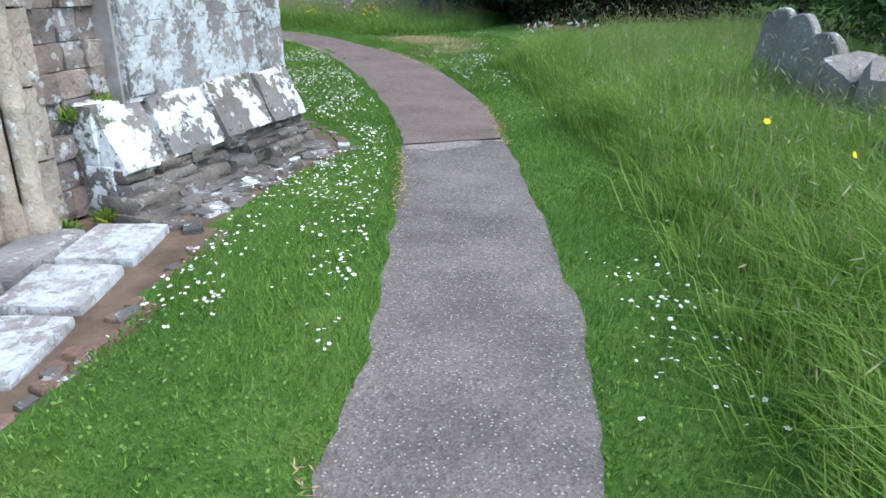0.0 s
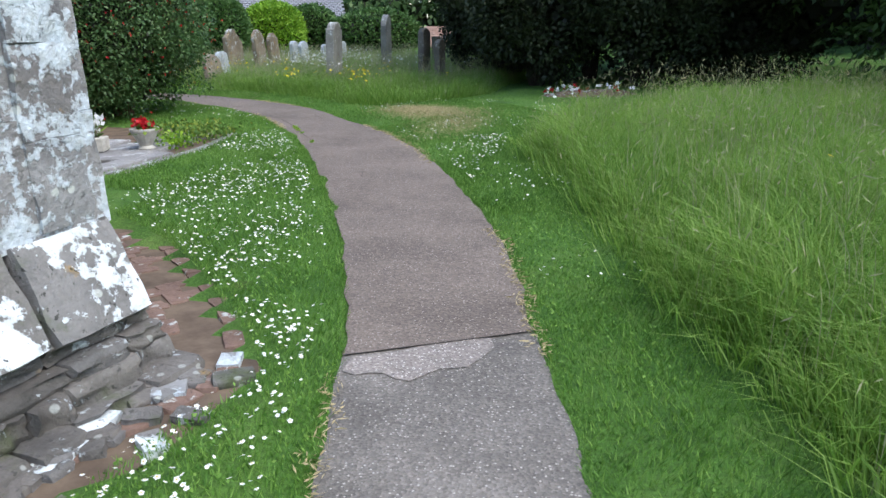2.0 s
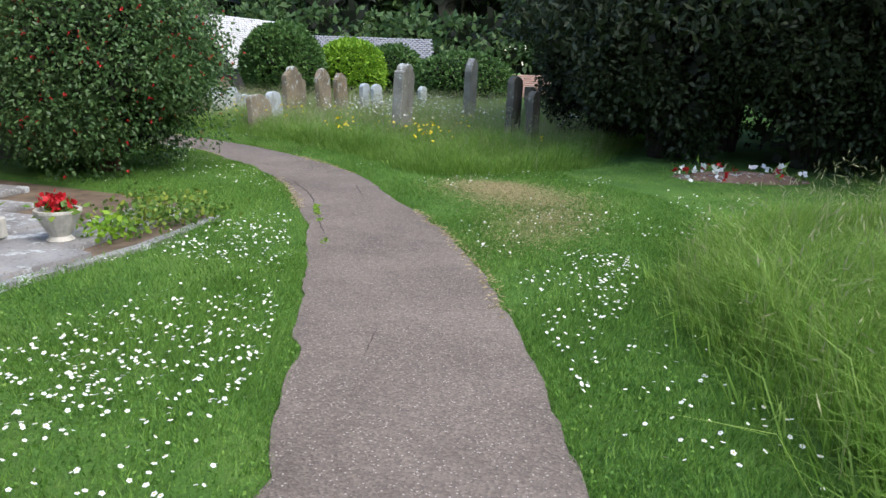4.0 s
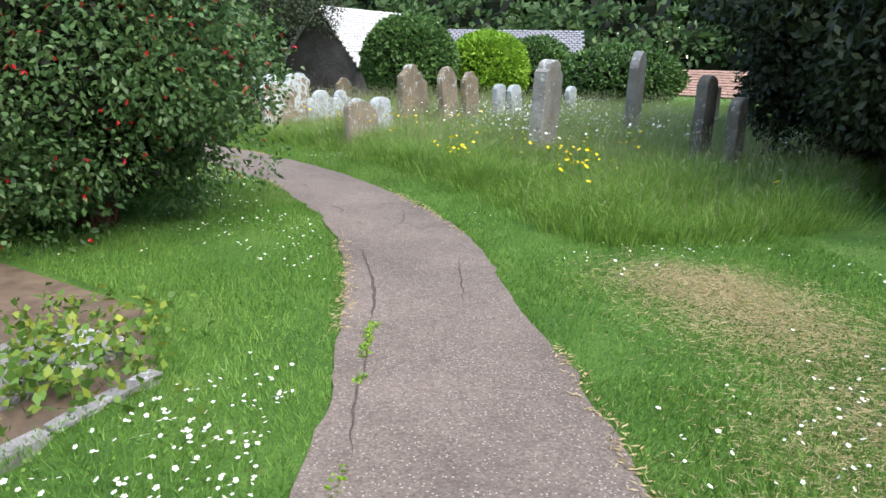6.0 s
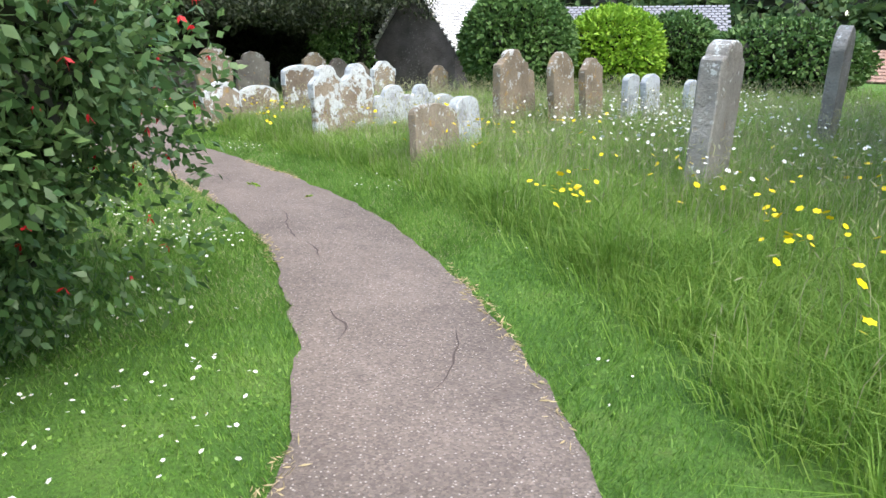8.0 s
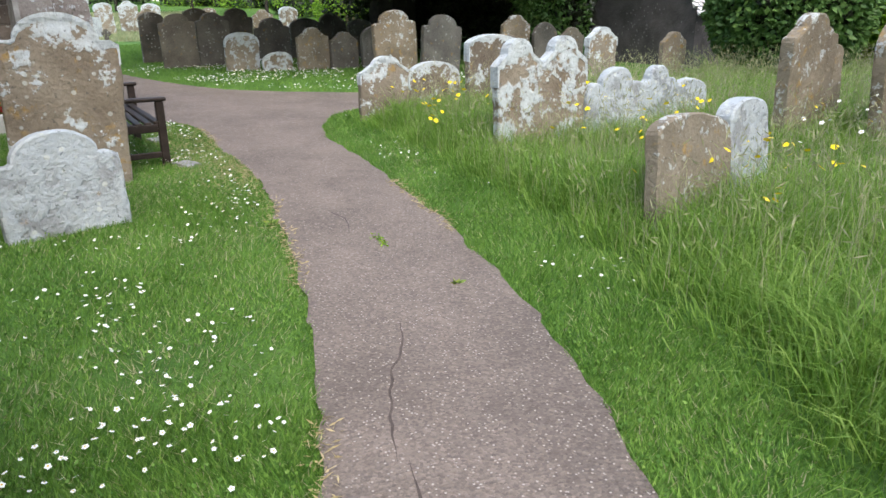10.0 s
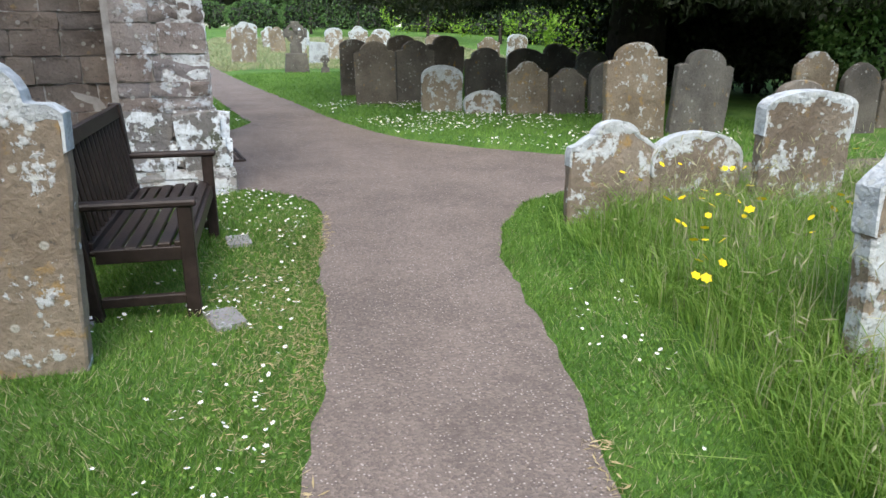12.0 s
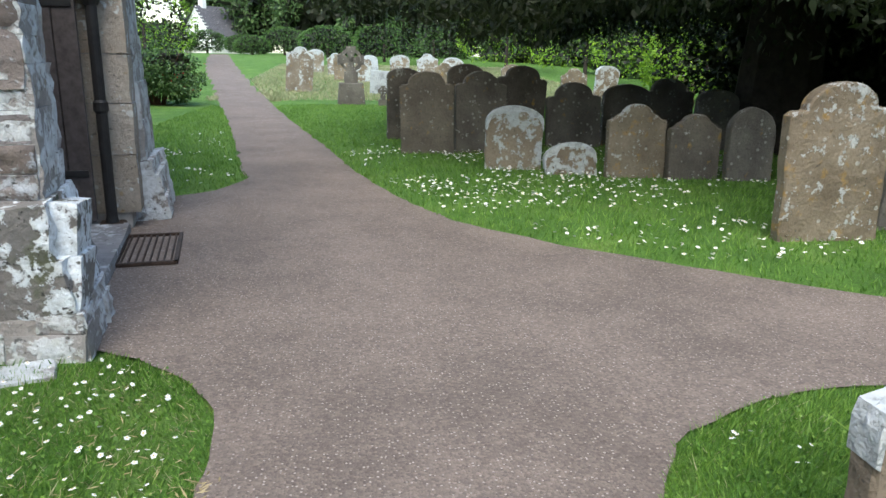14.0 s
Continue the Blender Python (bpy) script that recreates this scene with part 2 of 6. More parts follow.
M_THATCH = plain_mat("grey_thatch", (0.075, 0.075, 0.085), (0.14, 0.14, 0.155), 0.95, 7.0, 0.7)
M_RENDER = plain_mat("white_limewash", (0.74, 0.74, 0.72), (0.84, 0.84, 0.82), 0.85, 3.0, 0.1)
M_GABLE = stone_mat("dark_gable_stone", (0.06, 0.055, 0.055), (0.125, 0.115, 0.115), 0.0, 0.0, 5.0, 0.0)
M_RUST = plain_mat("clay_tile", (0.26, 0.15, 0.11), (0.40, 0.26, 0.20), 0.85, 5.0, 0.3)
M_POT = plain_mat("cast_stone", (0.36, 0.34, 0.30), (0.55, 0.52, 0.47), 0.9, 14.0, 0.4)

m_, nt_, b_ = shader("window_glass", 0.08)
b_.inputs["Base Color"].default_value = (0.03, 0.035, 0.04, 1)
b_.inputs["Specular IOR Level"].default_value = 0.6
M_GLASS = m_
M_GREYWALL = plain_mat("grey_house_render", (0.20, 0.20, 0.19), (0.30, 0.30, 0.29), 0.9, 4.0, 0.2)

# lawn: mottled green turf with thin and worn spots
m_, nt_, b_ = shader("turf", 0.95)
p_ = where(nt_)
c_ = ramp_of(nt_, noise_of(nt_, p_, 1.4, 7, 0.65), (0.28, (0.050, 0.125, 0.020)), (0.5, (0.085, 0.190, 0.030)), (0.72, (0.150, 0.250, 0.055)))
c_ = blend(nt_, 0.7, c_, ramp_of(nt_, noise_of(nt_, p_, 60, 5, 0.7), (0.3, 0.2), (0.7, 1.4)), "MULTIPLY")
c_ = blend(nt_, ramp_of(nt_, noise_of(nt_, p_, 3.2, 6, 0.7), (0.62, 0.0), (0.8, 0.55)), c_, (0.17, 0.155, 0.06))
nt_.links.new(c_, b_.inputs["Base Color"])
relief(nt_, b_, noise_of(nt_, p_, 70, 5, 0.7), 0.9, 0.02)
M_TURF = m_

# ---------- geometry helpers ----------
def mesh_of(name, verts, faces, material, smooth=False):
    me = bpy.data.meshes.new(name)
    me.from_pydata([tuple(v) for v in verts], [], faces)
    me.materials.append(material)
    if smooth:
        me.polygons.foreach_set("use_smooth", [True] * len(me.polygons))
    me.update()
    return me


def soup(name, verts, loops, sizes, material, smooth=False):
    """A mesh from arrays: vertices, loop indices and face sizes."""
    me = bpy.data.meshes.new(name)
    me.vertices.add(len(verts))
    me.vertices.foreach_set("co", np.asarray(verts, np.float32).ravel())
    me.loops.add(len(loops))
    me.loops.foreach_set("vertex_index", np.asarray(loops, np.int32))
    me.polygons.add(len(sizes))
    sizes = np.asarray(sizes, np.int32)
    me.polygons.foreach_set("loop_start", np.concatenate(([0], np.cumsum(sizes)[:-1])).astype(np.int32))
    if smooth:
        me.polygons.foreach_set("use_smooth", np.ones(len(sizes), bool))
    me.materials.append(material)
    me.update(calc_edges=True)
    return me


def part(name, bm, material, parent, label=""):
    me = bpy.data.meshes.new(name)
    bm.normal_update()
    bm.to_mesh(me)
    bm.free()
    me.materials.append(material)
    ob = new(name, me)
    if parent is not None:
        ob.parent = parent
    return tagged(ob, label) if label else ob


def under(name, me, parent, m=None, label=""):
    ob = new(name, me)
    ob.parent = parent
    if m is not None:
        ob.matrix_basis = m
    return tagged(ob, label) if label else ob


def box(bm, lo, hi, bevel=0.0, m=None):
    r = bmesh.ops.create_cube(bm, size=1.0)
    vs = r["verts"]
    for v in vs:
        v.co = Vector([lo[k] + (v.co[k] + 0.5) * (hi[k] - lo[k]) for k in range(3)])
    if bevel:
        es = list({e for v in vs for e in v.link_edges})
        out = bmesh.ops.bevel(bm, geom=es, offset=bevel, segments=1, affect="EDGES", profile=0.5)
        vs = list({v for f in out["faces"] for v in f.verts} | {v for v in vs if v.is_valid})
    if m is not None:
        bmesh.ops.transform(bm, matrix=m, verts=vs)
    return bm


def tube(bm, a, b, r0, r1, n=8):
    a, b = Vector(a), Vector(b)
    q = (b - a).to_track_quat("Z", "Y").to_matrix()
    rings = []
    for c, r in ((a, r0), (b, r1)):
        rings.append([bm.verts.new(c + q @ Vector((r * math.cos(2 * math.pi * k / n), r * math.sin(2 * math.pi * k / n), 0))) for k in range(n)])
    for k in range(n):
        bm.faces.new((rings[0][k], rings[0][(k + 1) % n], rings[1][(k + 1) % n], rings[1][k]))
    bm.faces.new(rings[0][::-1])
    bm.faces.new(rings[1])
    return bm


def lathe(bm, profile, n=20, at=(0, 0, 0)):
    rings = [[bm.verts.new((at[0] + r * math.cos(2 * math.pi * k / n), at[1] + r * math.sin(2 * math.pi * k / n), at[2] + z)) for k in range(n)] for r, z in profile]
    for a, b in zip(rings, rings[1:]):
        for k in range(n):
            bm.faces.new((a[k], a[(k + 1) % n], b[(k + 1) % n], b[k]))
    bm.faces.new(rings[0][::-1])
    bm.faces.new(rings[-1])
    return bm


def spline(points, step=0.1):
    """Catmull-Rom line through points, at even steps."""
    p = np.array(points, float)
    p = np.vstack([2 * p[0] - p[1], p, 2 * p[-1] - p[-2]])
    out = []
    for k in range(1, len(p) - 2):
        n = max(2, int(np.linalg.norm(p[k + 1] - p[k]) / step))
        for s in np.linspace(0, 1, n, endpoint=False):
            a, b, c, d = p[k - 1], p[k], p[k + 1], p[k + 2]
            out.append(0.5 * (2 * b + (c - a) * s + (2 * a - 5 * b + 4 * c - d) * s * s + (3 * b - a - 3 * c + d) * s ** 3))
    return np.array(out + [p[-2]])


def inside(poly, q):
    x, y = q[:, 0], q[:, 1]
    r = np.zeros(len(q), bool)
    px, py = poly[:, 0], poly[:, 1]
    for k in range(len(poly)):
        x0, y0, x1, y1 = px[k - 1], py[k - 1], px[k], py[k]
        if y0 != y1:
            hit = ((y0 > y) != (y1 > y)) & (x < (x1 - x0) * (y - y0) / (y1 - y0) + x0)
            r ^= hit
    return r


def edge_gap(poly, q, closed=True):
    best = np.full(len(q), 1e9)
    for k in range(0 if closed else 1, len(poly)):
        a, b = poly[k - 1], poly[k]
        ab = b - a
        s = np.clip(((q - a) @ ab) / max(ab @ ab, 1e-9), 0, 1)
        best = np.minimum(best, ((q - a - s[:, None] * ab) ** 2).sum(1))
    return np.sqrt(best)


# ---------- the plan: path, lawns ----------
LEFT = spline([(-0.55, -4.0), (-0.65, 0.0), (-0.85, 2.0), (-1.12, 3.3), (-1.6, 5.18), (-2.02, 6.5), (-2.93, 8.5), (-4.29, 10.95), (-5.5, 12.75), (-7.0, 14.38),
               (-8.95, 15.66), (-10.95, 16.37), (-13.5, 16.93), (-14.8, 16.97), (-16.4, 17.1), (-17.0, 16.85), (-17.35, 16.45), (-17.5, 15.9)])
WEST_LEFT = spline([(-21.3, 15.6), (-21.45, 16.05), (-22.3, 16.4), (-23.4, 16.22), (-28.0, 15.38), (-33.0, 14.4), (-45.0, 11.9), (-62.0, 8.6), (-84.0, 5.0)], 0.3)
WEST_RIGHT = spline([(-84.0, 6.6), (-62.0, 10.4), (-45.0, 13.6), (-31.0, 16.15), (-26.0, 17.12), (-22.4, 17.8), (-20.4, 18.42), (-19.35, 19.15), (-18.6, 20.0), (-17.85, 20.97), (-17.5, 22.5), (-17.4, 27.0)], 0.2)
RIGHT = spline([(0.45, -4.0), (0.2, 0.0), (0.03, 2.1), (-0.1, 3.0), (-0.41, 4.35), (-0.94, 6.22), (-1.5, 8.05), (-2.6, 10.5), (-3.85, 12.5), (-4.96, 13.74), (-5.95, 14.9), (-7.2, 15.85),
                (-8.9, 16.8), (-10.9, 17.48), (-13.2, 17.96), (-14.9, 18.22), (-15.75, 18.53), (-16.45, 19.1), (-16.68, 20.2), (-16.5, 22.5), (-16.3, 27.0)])


def ragged(line, amount, seed):
    out = []
    for k, (x, y) in enumerate(line):
        n1 = noise.noise((x * 3.1, y * 3.1, seed)) + 0.6 * noise.noise((x * 9, y * 9, seed + 5))
        n2 = noise.noise((x * 3.1, y * 3.1, seed + 9)) + 0.6 * noise.noise((x * 9, y * 9, seed + 14))
        out.append((x + amount * n1, y + amount * n2))
    return np.array(out)


LEFT, RIGHT, WEST_LEFT, WEST_RIGHT = ragged(LEFT, 0.045, 1), ragged(RIGHT, 0.045, 2), ragged(WEST_LEFT, 0.05, 3), ragged(WEST_RIGHT, 0.05, 4)
PAVED = np.vstack([LEFT, WEST_LEFT, WEST_RIGHT, RIGHT[::-1]])
JOIN_L, JOIN_R = np.argmin(abs(LEFT[:, 1] - 6.0)), np.argmin(abs(RIGHT[:, 1] - 6.38))
SOIL = np.vstack([spline([(-1.5, -4.0), (-1.6, 0.0), (-1.80, 1.52), (-1.93, 2.31), (-2.08, 3.04), (-2.22, 3.9), (-2.2, 4.96), (-2.05, 5.56), (-2.2, 5.84), (-2.64, 6.29), (-3.25, 6.92), (-4.09, 7.55), (-5.1, 8.1), (-5.7, 8.45)]),
                  np.array([(-8.6, 8.5), (-8.6, 4.0), (-3.6, 4.0), (-3.6, -4.0)])])
BED = np.array([(-5.72, 8.45), (-5.55, 9.3), (-5.5, 10.6), (-5.72, 11.75), (-6.6, 12.3), (-9.9, 12.3), (-9.9, 8.5)])
# edge of the uncut grass
ROUGH_A = np.vstack([spline([(0.75, -3.0), (0.66, 1.0), (0.62, 2.0), (0.55, 2.95), (0.38, 4.2), (0.02, 5.8), (-0.4, 7.0), (-1.05, 9.25), (-1.85, 11.3)], 0.2),
                     np.array([(-1.6, 12.4), (-0.9, 13.6), (0.2, 14.6), (1.5, 17.0), (6.0, 17.0), (6.0, -3.0)])])
ROUGH_B = np.vstack([spline([(-3.4, 18.6), (-3.5, 16.9), (-4.3, 15.65), (-4.75, 15.2), (-5.3, 15.2), (-6.1, 15.85), (-7.2, 16.62), (-8.1, 17.1), (-9.4, 17.7), (-11.0, 18.2), (-13.3, 18.58), (-14.6, 18.75), (-15.3, 18.95), (-15.75, 19.3)], 0.2),
                     np.array([(-15.9, 20.6), (-15.9, 23.5), (-15.6, 34.0), (-2.0, 34.0), (-2.5, 24.0)])])


class Field:
    """Signed distance to an outline (negative inside), kept on a raster and read between its nodes."""

    def __init__(self, outline, step=0.1, lo=(-40.0, -6.0), hi=(8.0, 36.0)):
        self.step, self.lo = step, np.array(lo)
        self.nx, self.ny = int((hi[0] - lo[0]) / step) + 1, int((hi[1] - lo[1]) / step) + 1
        gx, gy = np.meshgrid(lo[0] + step * np.arange(self.nx), lo[1] + step * np.arange(self.ny))
        g = np.stack([gx.ravel(), gy.ravel()], 1)
        near = (outline[:, 0] > lo[0] - 3)
        self.d = (np.where(inside(outline, g), -1.0, 1.0) * edge_gap(outline[near], g)).reshape(self.ny, self.nx)

    def __call__(self, q):
        u = (q - self.lo) / self.step
        u = np.clip(u, 0, (self.nx - 1.001, self.ny - 1.001))
        i = u.astype(int)
        f = u - i
        x, y, fx, fy = i[:, 0], i[:, 1], f[:, 0], f[:, 1]
        d = self.d
        return (d[y, x] * (1 - fx) + d[y, x + 1] * fx) * (1 - fy) + (d[y + 1, x] * (1 - fx) + d[y + 1, x + 1] * fx) * fy


thin = np.vstack([LEFT[::2], WEST_LEFT[::2], WEST_RIGHT[::2], RIGHT[::-1][::2]])
D_PAVED, D_SOIL, D_BED, D_ROUGH_A, D_ROUGH_B = Field(thin), Field(SOIL[::2], 0.2), Field(BED, 0.2), Field(ROUGH_A, 0.2), Field(ROUGH_B, 0.2)


def lift(q):
    """Height of the turf."""
    d = np.clip(D_PAVED(q), -1.0, 6.0)
    d = np.where(q[:, 0] < -39, np.where(inside(PAVED, q), -1.0, 1.0), d)
    z = np.clip((d - 0.02) * 0.16, -0.02, 0.06)
    z += 0.03 * np.clip(d - 0.5, 0, 2)
    z = np.where(q[:, 0] < -3, np.minimum(z, 0.075), z)
    rise = np.clip((-30 - q[:, 0]) / 54, 0, 1)
    return z + 1.2 * rise * rise * (3 - 2 * rise)


def far_rise(x):
    r = np.clip((-30 - x) / 54, 0, 1)
    return 1.2 * r * r * (3 - 2 * r)


def ground_sheet():
    xs = np.concatenate([[-2500, -900, -350, -160, -110], np.arange(-86, -26, 1.5), np.arange(-26, 6.01, 0.2), [8, 12, 20, 40, 90, 300, 900, 2500]])
    ys = np.concatenate([[-2500, -900, -300, -90, -40, -15, -8], np.arange(-5, 24.01, 0.2), [25, 27, 30, 35, 45, 60, 90, 160, 300, 900, 2500]])
    gx, gy = np.meshgrid(xs, ys)
    q = np.stack([gx.ravel(), gy.ravel()], 1)
    z = lift(q)
    z = np.where(D_SOIL(q) < 0, -0.02, z)
    z = np.where(D_BED(q) < 0, 0.0, z)
    n, w = len(q), len(xs)
    i = (np.arange(len(ys) - 1)[:, None] * w + np.arange(w - 1)[None]).ravel()
    loops = np.stack([i, i + 1, i + w + 1, i + w], 1).ravel()
    me = soup("ground", np.column_stack([q, z]), loops, np.full(len(i), 4), M_TURF, True)
    tagged(new("ground", me), "mown churchyard turf, mottled green", "ground", kind="structure")


def flat_area(name, outline, z, material, label, category, kind="structure", cap=0.0):
    bm = bmesh.new()
    vs = [bm.verts.new((x, y, z + float(far_rise(x)))) for x, y in outline]
    f = bm.faces.new(vs)
    if f.calc_area() and f.normal.z < 0:
        bmesh.ops.reverse_faces(bm, faces=[f])
    bmesh.ops.triangulate(bm, faces=bm.faces[:])
    return tagged(part(name, bm, material, None), label, category, kind=kind)


ground_sheet()
flat_area("path", np.vstack([LEFT[JOIN_L:], WEST_LEFT, WEST_RIGHT, RIGHT[JOIN_R:][::-1]]), 0.012, M_PATH, "reddish-brown tarred gravel path through the churchyard", "path")
flat_area("path_worn", np.vstack([LEFT[:JOIN_L + 2], RIGHT[:JOIN_R + 2][::-1]]), 0.0, M_OLD, "worn grey-brown gravel path with loose stones", "path")
a_, b2_ = LEFT[JOIN_L], RIGHT[JOIN_R]
d_ = (b2_ - a_) / np.linalg.norm(b2_ - a_)
lip = [a_ + d_ * s + np.array((0.12, -0.5)) * 0.06 * math.sin(9 * s) for s in np.linspace(0.05, 0.72, 12)]
low = [a_ + d_ * s + np.array((0.06, -0.30)) * (0.35 + 0.65 * math.sin(math.pi * (s / 0.8)) + 0.12 * math.sin(23 * s)) for s in np.linspace(0.74, 0.03, 12)]
flat_area("path_patch", np.array(lip + low), 0.005, M_CHIP, "strip of loose pale chippings at the path joint", "path")
flat_area("soil", SOIL, -0.004, M_SOIL, "bare brown earth and rubble at the church wall", "ground")
flat_area("grave_bed", BED, 0.035, M_SOIL, "bare earth between the ledger slabs", "ground")

# cracks in the tar: low dark ridges and furrows
M_CRACK = plain_mat("crack_tar", (0.055, 0.042, 0.038), (0.10, 0.08, 0.07), 0.95, 20.0, 0.5)


def crack(points, width, seed):
    line = ragged(spline(points, 0.04), 0.03, seed)
    vs, fs = [], []
    for k, (x, y) in enumerate(line):
        t = line[min(k + 1, len(line) - 1)] - line[max(k - 1, 0)]
        t = t / max(np.linalg.norm(t), 1e-6)
        w = width * (0.35 + 0.65 * abs(noise.noise((x * 6, y * 6, seed)))) * min(1, k / 6, (len(line) - 1 - k) / 6)
        vs += [(x - t[1] * w, y + t[0] * w, 0.015), (x + t[1] * w, y - t[0] * w, 0.015)]
        if k:
            fs.append((2 * k - 2, 2 * k - 1, 2 * k + 1, 2 * k))
    tagged(new("path_crack", mesh_of("path_crack", vs, fs, M_CRACK)), "dark crack in the tarred path", "crack", "path cracks", "structure")


for k, (line, width) in enumerate(((((-6.52, 14.15), (-6.02, 13.64), (-5.65, 13.21), (-5.44, 12.9)), 0.020), (((-5.3, 12.72), (-5.04, 12.36), (-4.93, 12.19), (-4.6, 11.75)), 0.013), (((-5.72, 14.33), (-5.45, 13.92), (-5.19, 13.53)), 0.014),
                                   (((-5.15, 13.43), (-5.1, 13.3), (-5.2, 13.12)), 0.008), (((-10.1, 16.58), (-9.5, 16.2), (-9.09, 16.0)), 0.012), (((-9.1, 16.08), (-8.8, 15.95), (-8.63, 15.84)), 0.014), (((-7.9, 15.32), (-7.63, 15.18), (-7.4, 15.0)), 0.012),
                                   (((-12.17, 16.99), (-11.8, 17.04), (-11.5, 16.95)), 0.010), (((-7.2, 15.6), (-6.9, 15.25), (-6.75, 14.9)), 0.009), (((-3.12, 9.6), (-3.2, 9.85), (-3.25, 10.05)), 0.010))):
    crack(line, width, k + 1)

# ---------- blocks of stone ----------
def block_meshes(prefix, material, count=5, bevel=0.06, rough=0.05):
    out = []
    for k in range(count):
        bm = bmesh.new()
        bmesh.ops.create_cube(bm, size=1.0)
        bmesh.ops.subdivide_edges(bm, edges=bm.edges[:], cuts=3, use_grid_fill=True)
        for e in bm.edges:
            e.smooth = not all(sorted(abs(t) for t in v.co)[1] > 0.49 for v in e.verts)
        for v in bm.verts:
            c = v.co.copy()
            far_ = sorted(abs(t) for t in c)
            if far_[1] > 0.49:
                v.co *= 1 - bevel * (0.9 + 0.5 * (far_[0] > 0.49))
            wave = Vector((noise.noise(c * 2.3 + Vector((k * 7, 0, 0))), noise.noise(c * 2.3 + Vector((0, k * 7, 3))), noise.noise(c * 2.3 + Vector((9, 0, k * 7)))))
            v.co += rough * Vector((0.22 * wave.x, 0.8 * wave.y, 0.22 * wave.z))
            v.co.y += rough * 0.5 * noise.noise(c * 6 + Vector((k * 5, 0, 0)))
        bm.normal_update()
        for f in bm.faces:
            f.smooth = True
        me = bpy.data.meshes.new(prefix)
        bm.to_mesh(me)
        bm.free()
        me.materials.append(material)
        out.append(me)
    return out


B_WALL, B_PLINTH, B_RUBBLE, B_PORCH, B_ASHLAR = (block_meshes("stone", m, 6, e, r) for m, e, r in ((M_WALL, 0.006, 0.06), (M_PLINTH, 0.03, 0.10), (M_RUBBLE, 0.022, 0.12), (M_PORCH, 0.006, 0.06), (M_ASHLAR, 0.008, 0.03)))
B_MIXED, B_FOOT = block_meshes("stone", M_MIXED, 7, 0.03, 0.14), block_meshes("stone", M_FOOT, 7, 0.05, 0.2)
B_BRICK, B_PAVE, B_SLAB = block_meshes("brick", M_BRICK, 4, 0.08, 0.08), block_meshes("slab", M_PAVE, 4, 0.03, 0.02), block_meshes("slab", M_SLAB, 4, 0.03, 0.02)
B_WALLCAP = block_meshes("stone", stone_mat("field_wall_stone", (0.20, 0.185, 0.165), (0.38, 0.36, 0.33), 0.3, 0.0, 4.0, 0.3), 5, 0.12, 0.09)


def courses(parent, frame_, length, z0, z1, depth, meshes, course=(0.2, 0.3), run=(0.3, 0.6), gap=0.003, proud=0.010, batter=0.0, name="stone"):
    """Stones in courses over the plane y = 0 of frame_ (x along, z up, -y outward)."""
    z = z0
    while z < z1 - 0.03:
        h = min(random.uniform(*course), z1 - z)
        if z1 - z - h < 0.07:
            h = z1 - z
        x = 0.0
        while x < length - 0.02:
            w = random.uniform(*run)
            if length - x - w < run[0] * 0.6:
                w = length - x
            o = under(name, random.choice(meshes), parent)
            y = random.uniform(-proud, proud) + batter * (z - z0)
            slope = Matrix.Identity(4)
            slope[1][2] = batter
            o.matrix_basis = frame_ @ pose(x + w / 2, y + depth / 2 - 0.012 + batter * h / 2, z + h / 2) @ slope @ Matrix.Diagonal((w - gap, depth, h - gap, 1))
            x += w
        z += h


def frame_of(origin, along):
    """x runs along, z up, y into the wall (outward is on the right of the walk along x)."""
    ax = Vector((along[0], along[1], 0)).normalized()
    ay = Vector((-ax.y, ax.x, 0))
    m = Matrix.Identity(4)
    for r in range(3):
        m[r][0], m[r][1], m[r][2], m[r][3] = ax[r], ay[r], (0, 0, 1)[r], (origin[0], origin[1], origin[2] if len(origin) > 2 else 0)[r]
    return m


def prism(bm, frame_, outline, z0, z1):
    """Upright prism over an outline in the frame's x, y."""
    lo = [bm.verts.new(frame_ @ Vector((x, y, z0))) for x, y in outline]
    hi = [bm.verts.new(frame_ @ Vector((x, y, z1))) for x, y in outline]
    n = len(outline)
    for k in range(n):
        bm.faces.new((lo[k], lo[(k + 1) % n], hi[(k + 1) % n], hi[k]))
    bm.faces.new(hi)
    bm.faces.new(lo[::-1])
    bmesh.ops.recalc_face_normals(bm, faces=bm.faces[:])
    return bm


# ---------- church: east end with buttress and small door ----------
# frame A: x runs along the wall towards +y, outward is +x
A = frame_of((-2.86, 3.50), (0.12, 0.993))
WALL_TUFTS = []
church = tagged(new("church_wall_east"), "lichen-covered rubble and ashlar church wall with sloping plinth", "wall", kind="structure")
part("core", prism(bmesh.new(), A, [(-6.5, 0.62), (-1.75, 0.62), (-1.75, 1.1), (-0.55, 1.1), (-0.55, 0.42), (0.05, 0.40), (0.4, 0.40), (0.4, 0.21), (2.2, 0.21), (2.2, 6.0), (-6.5, 6.0)], -0.1, 6.0), M_MORTAR, church)
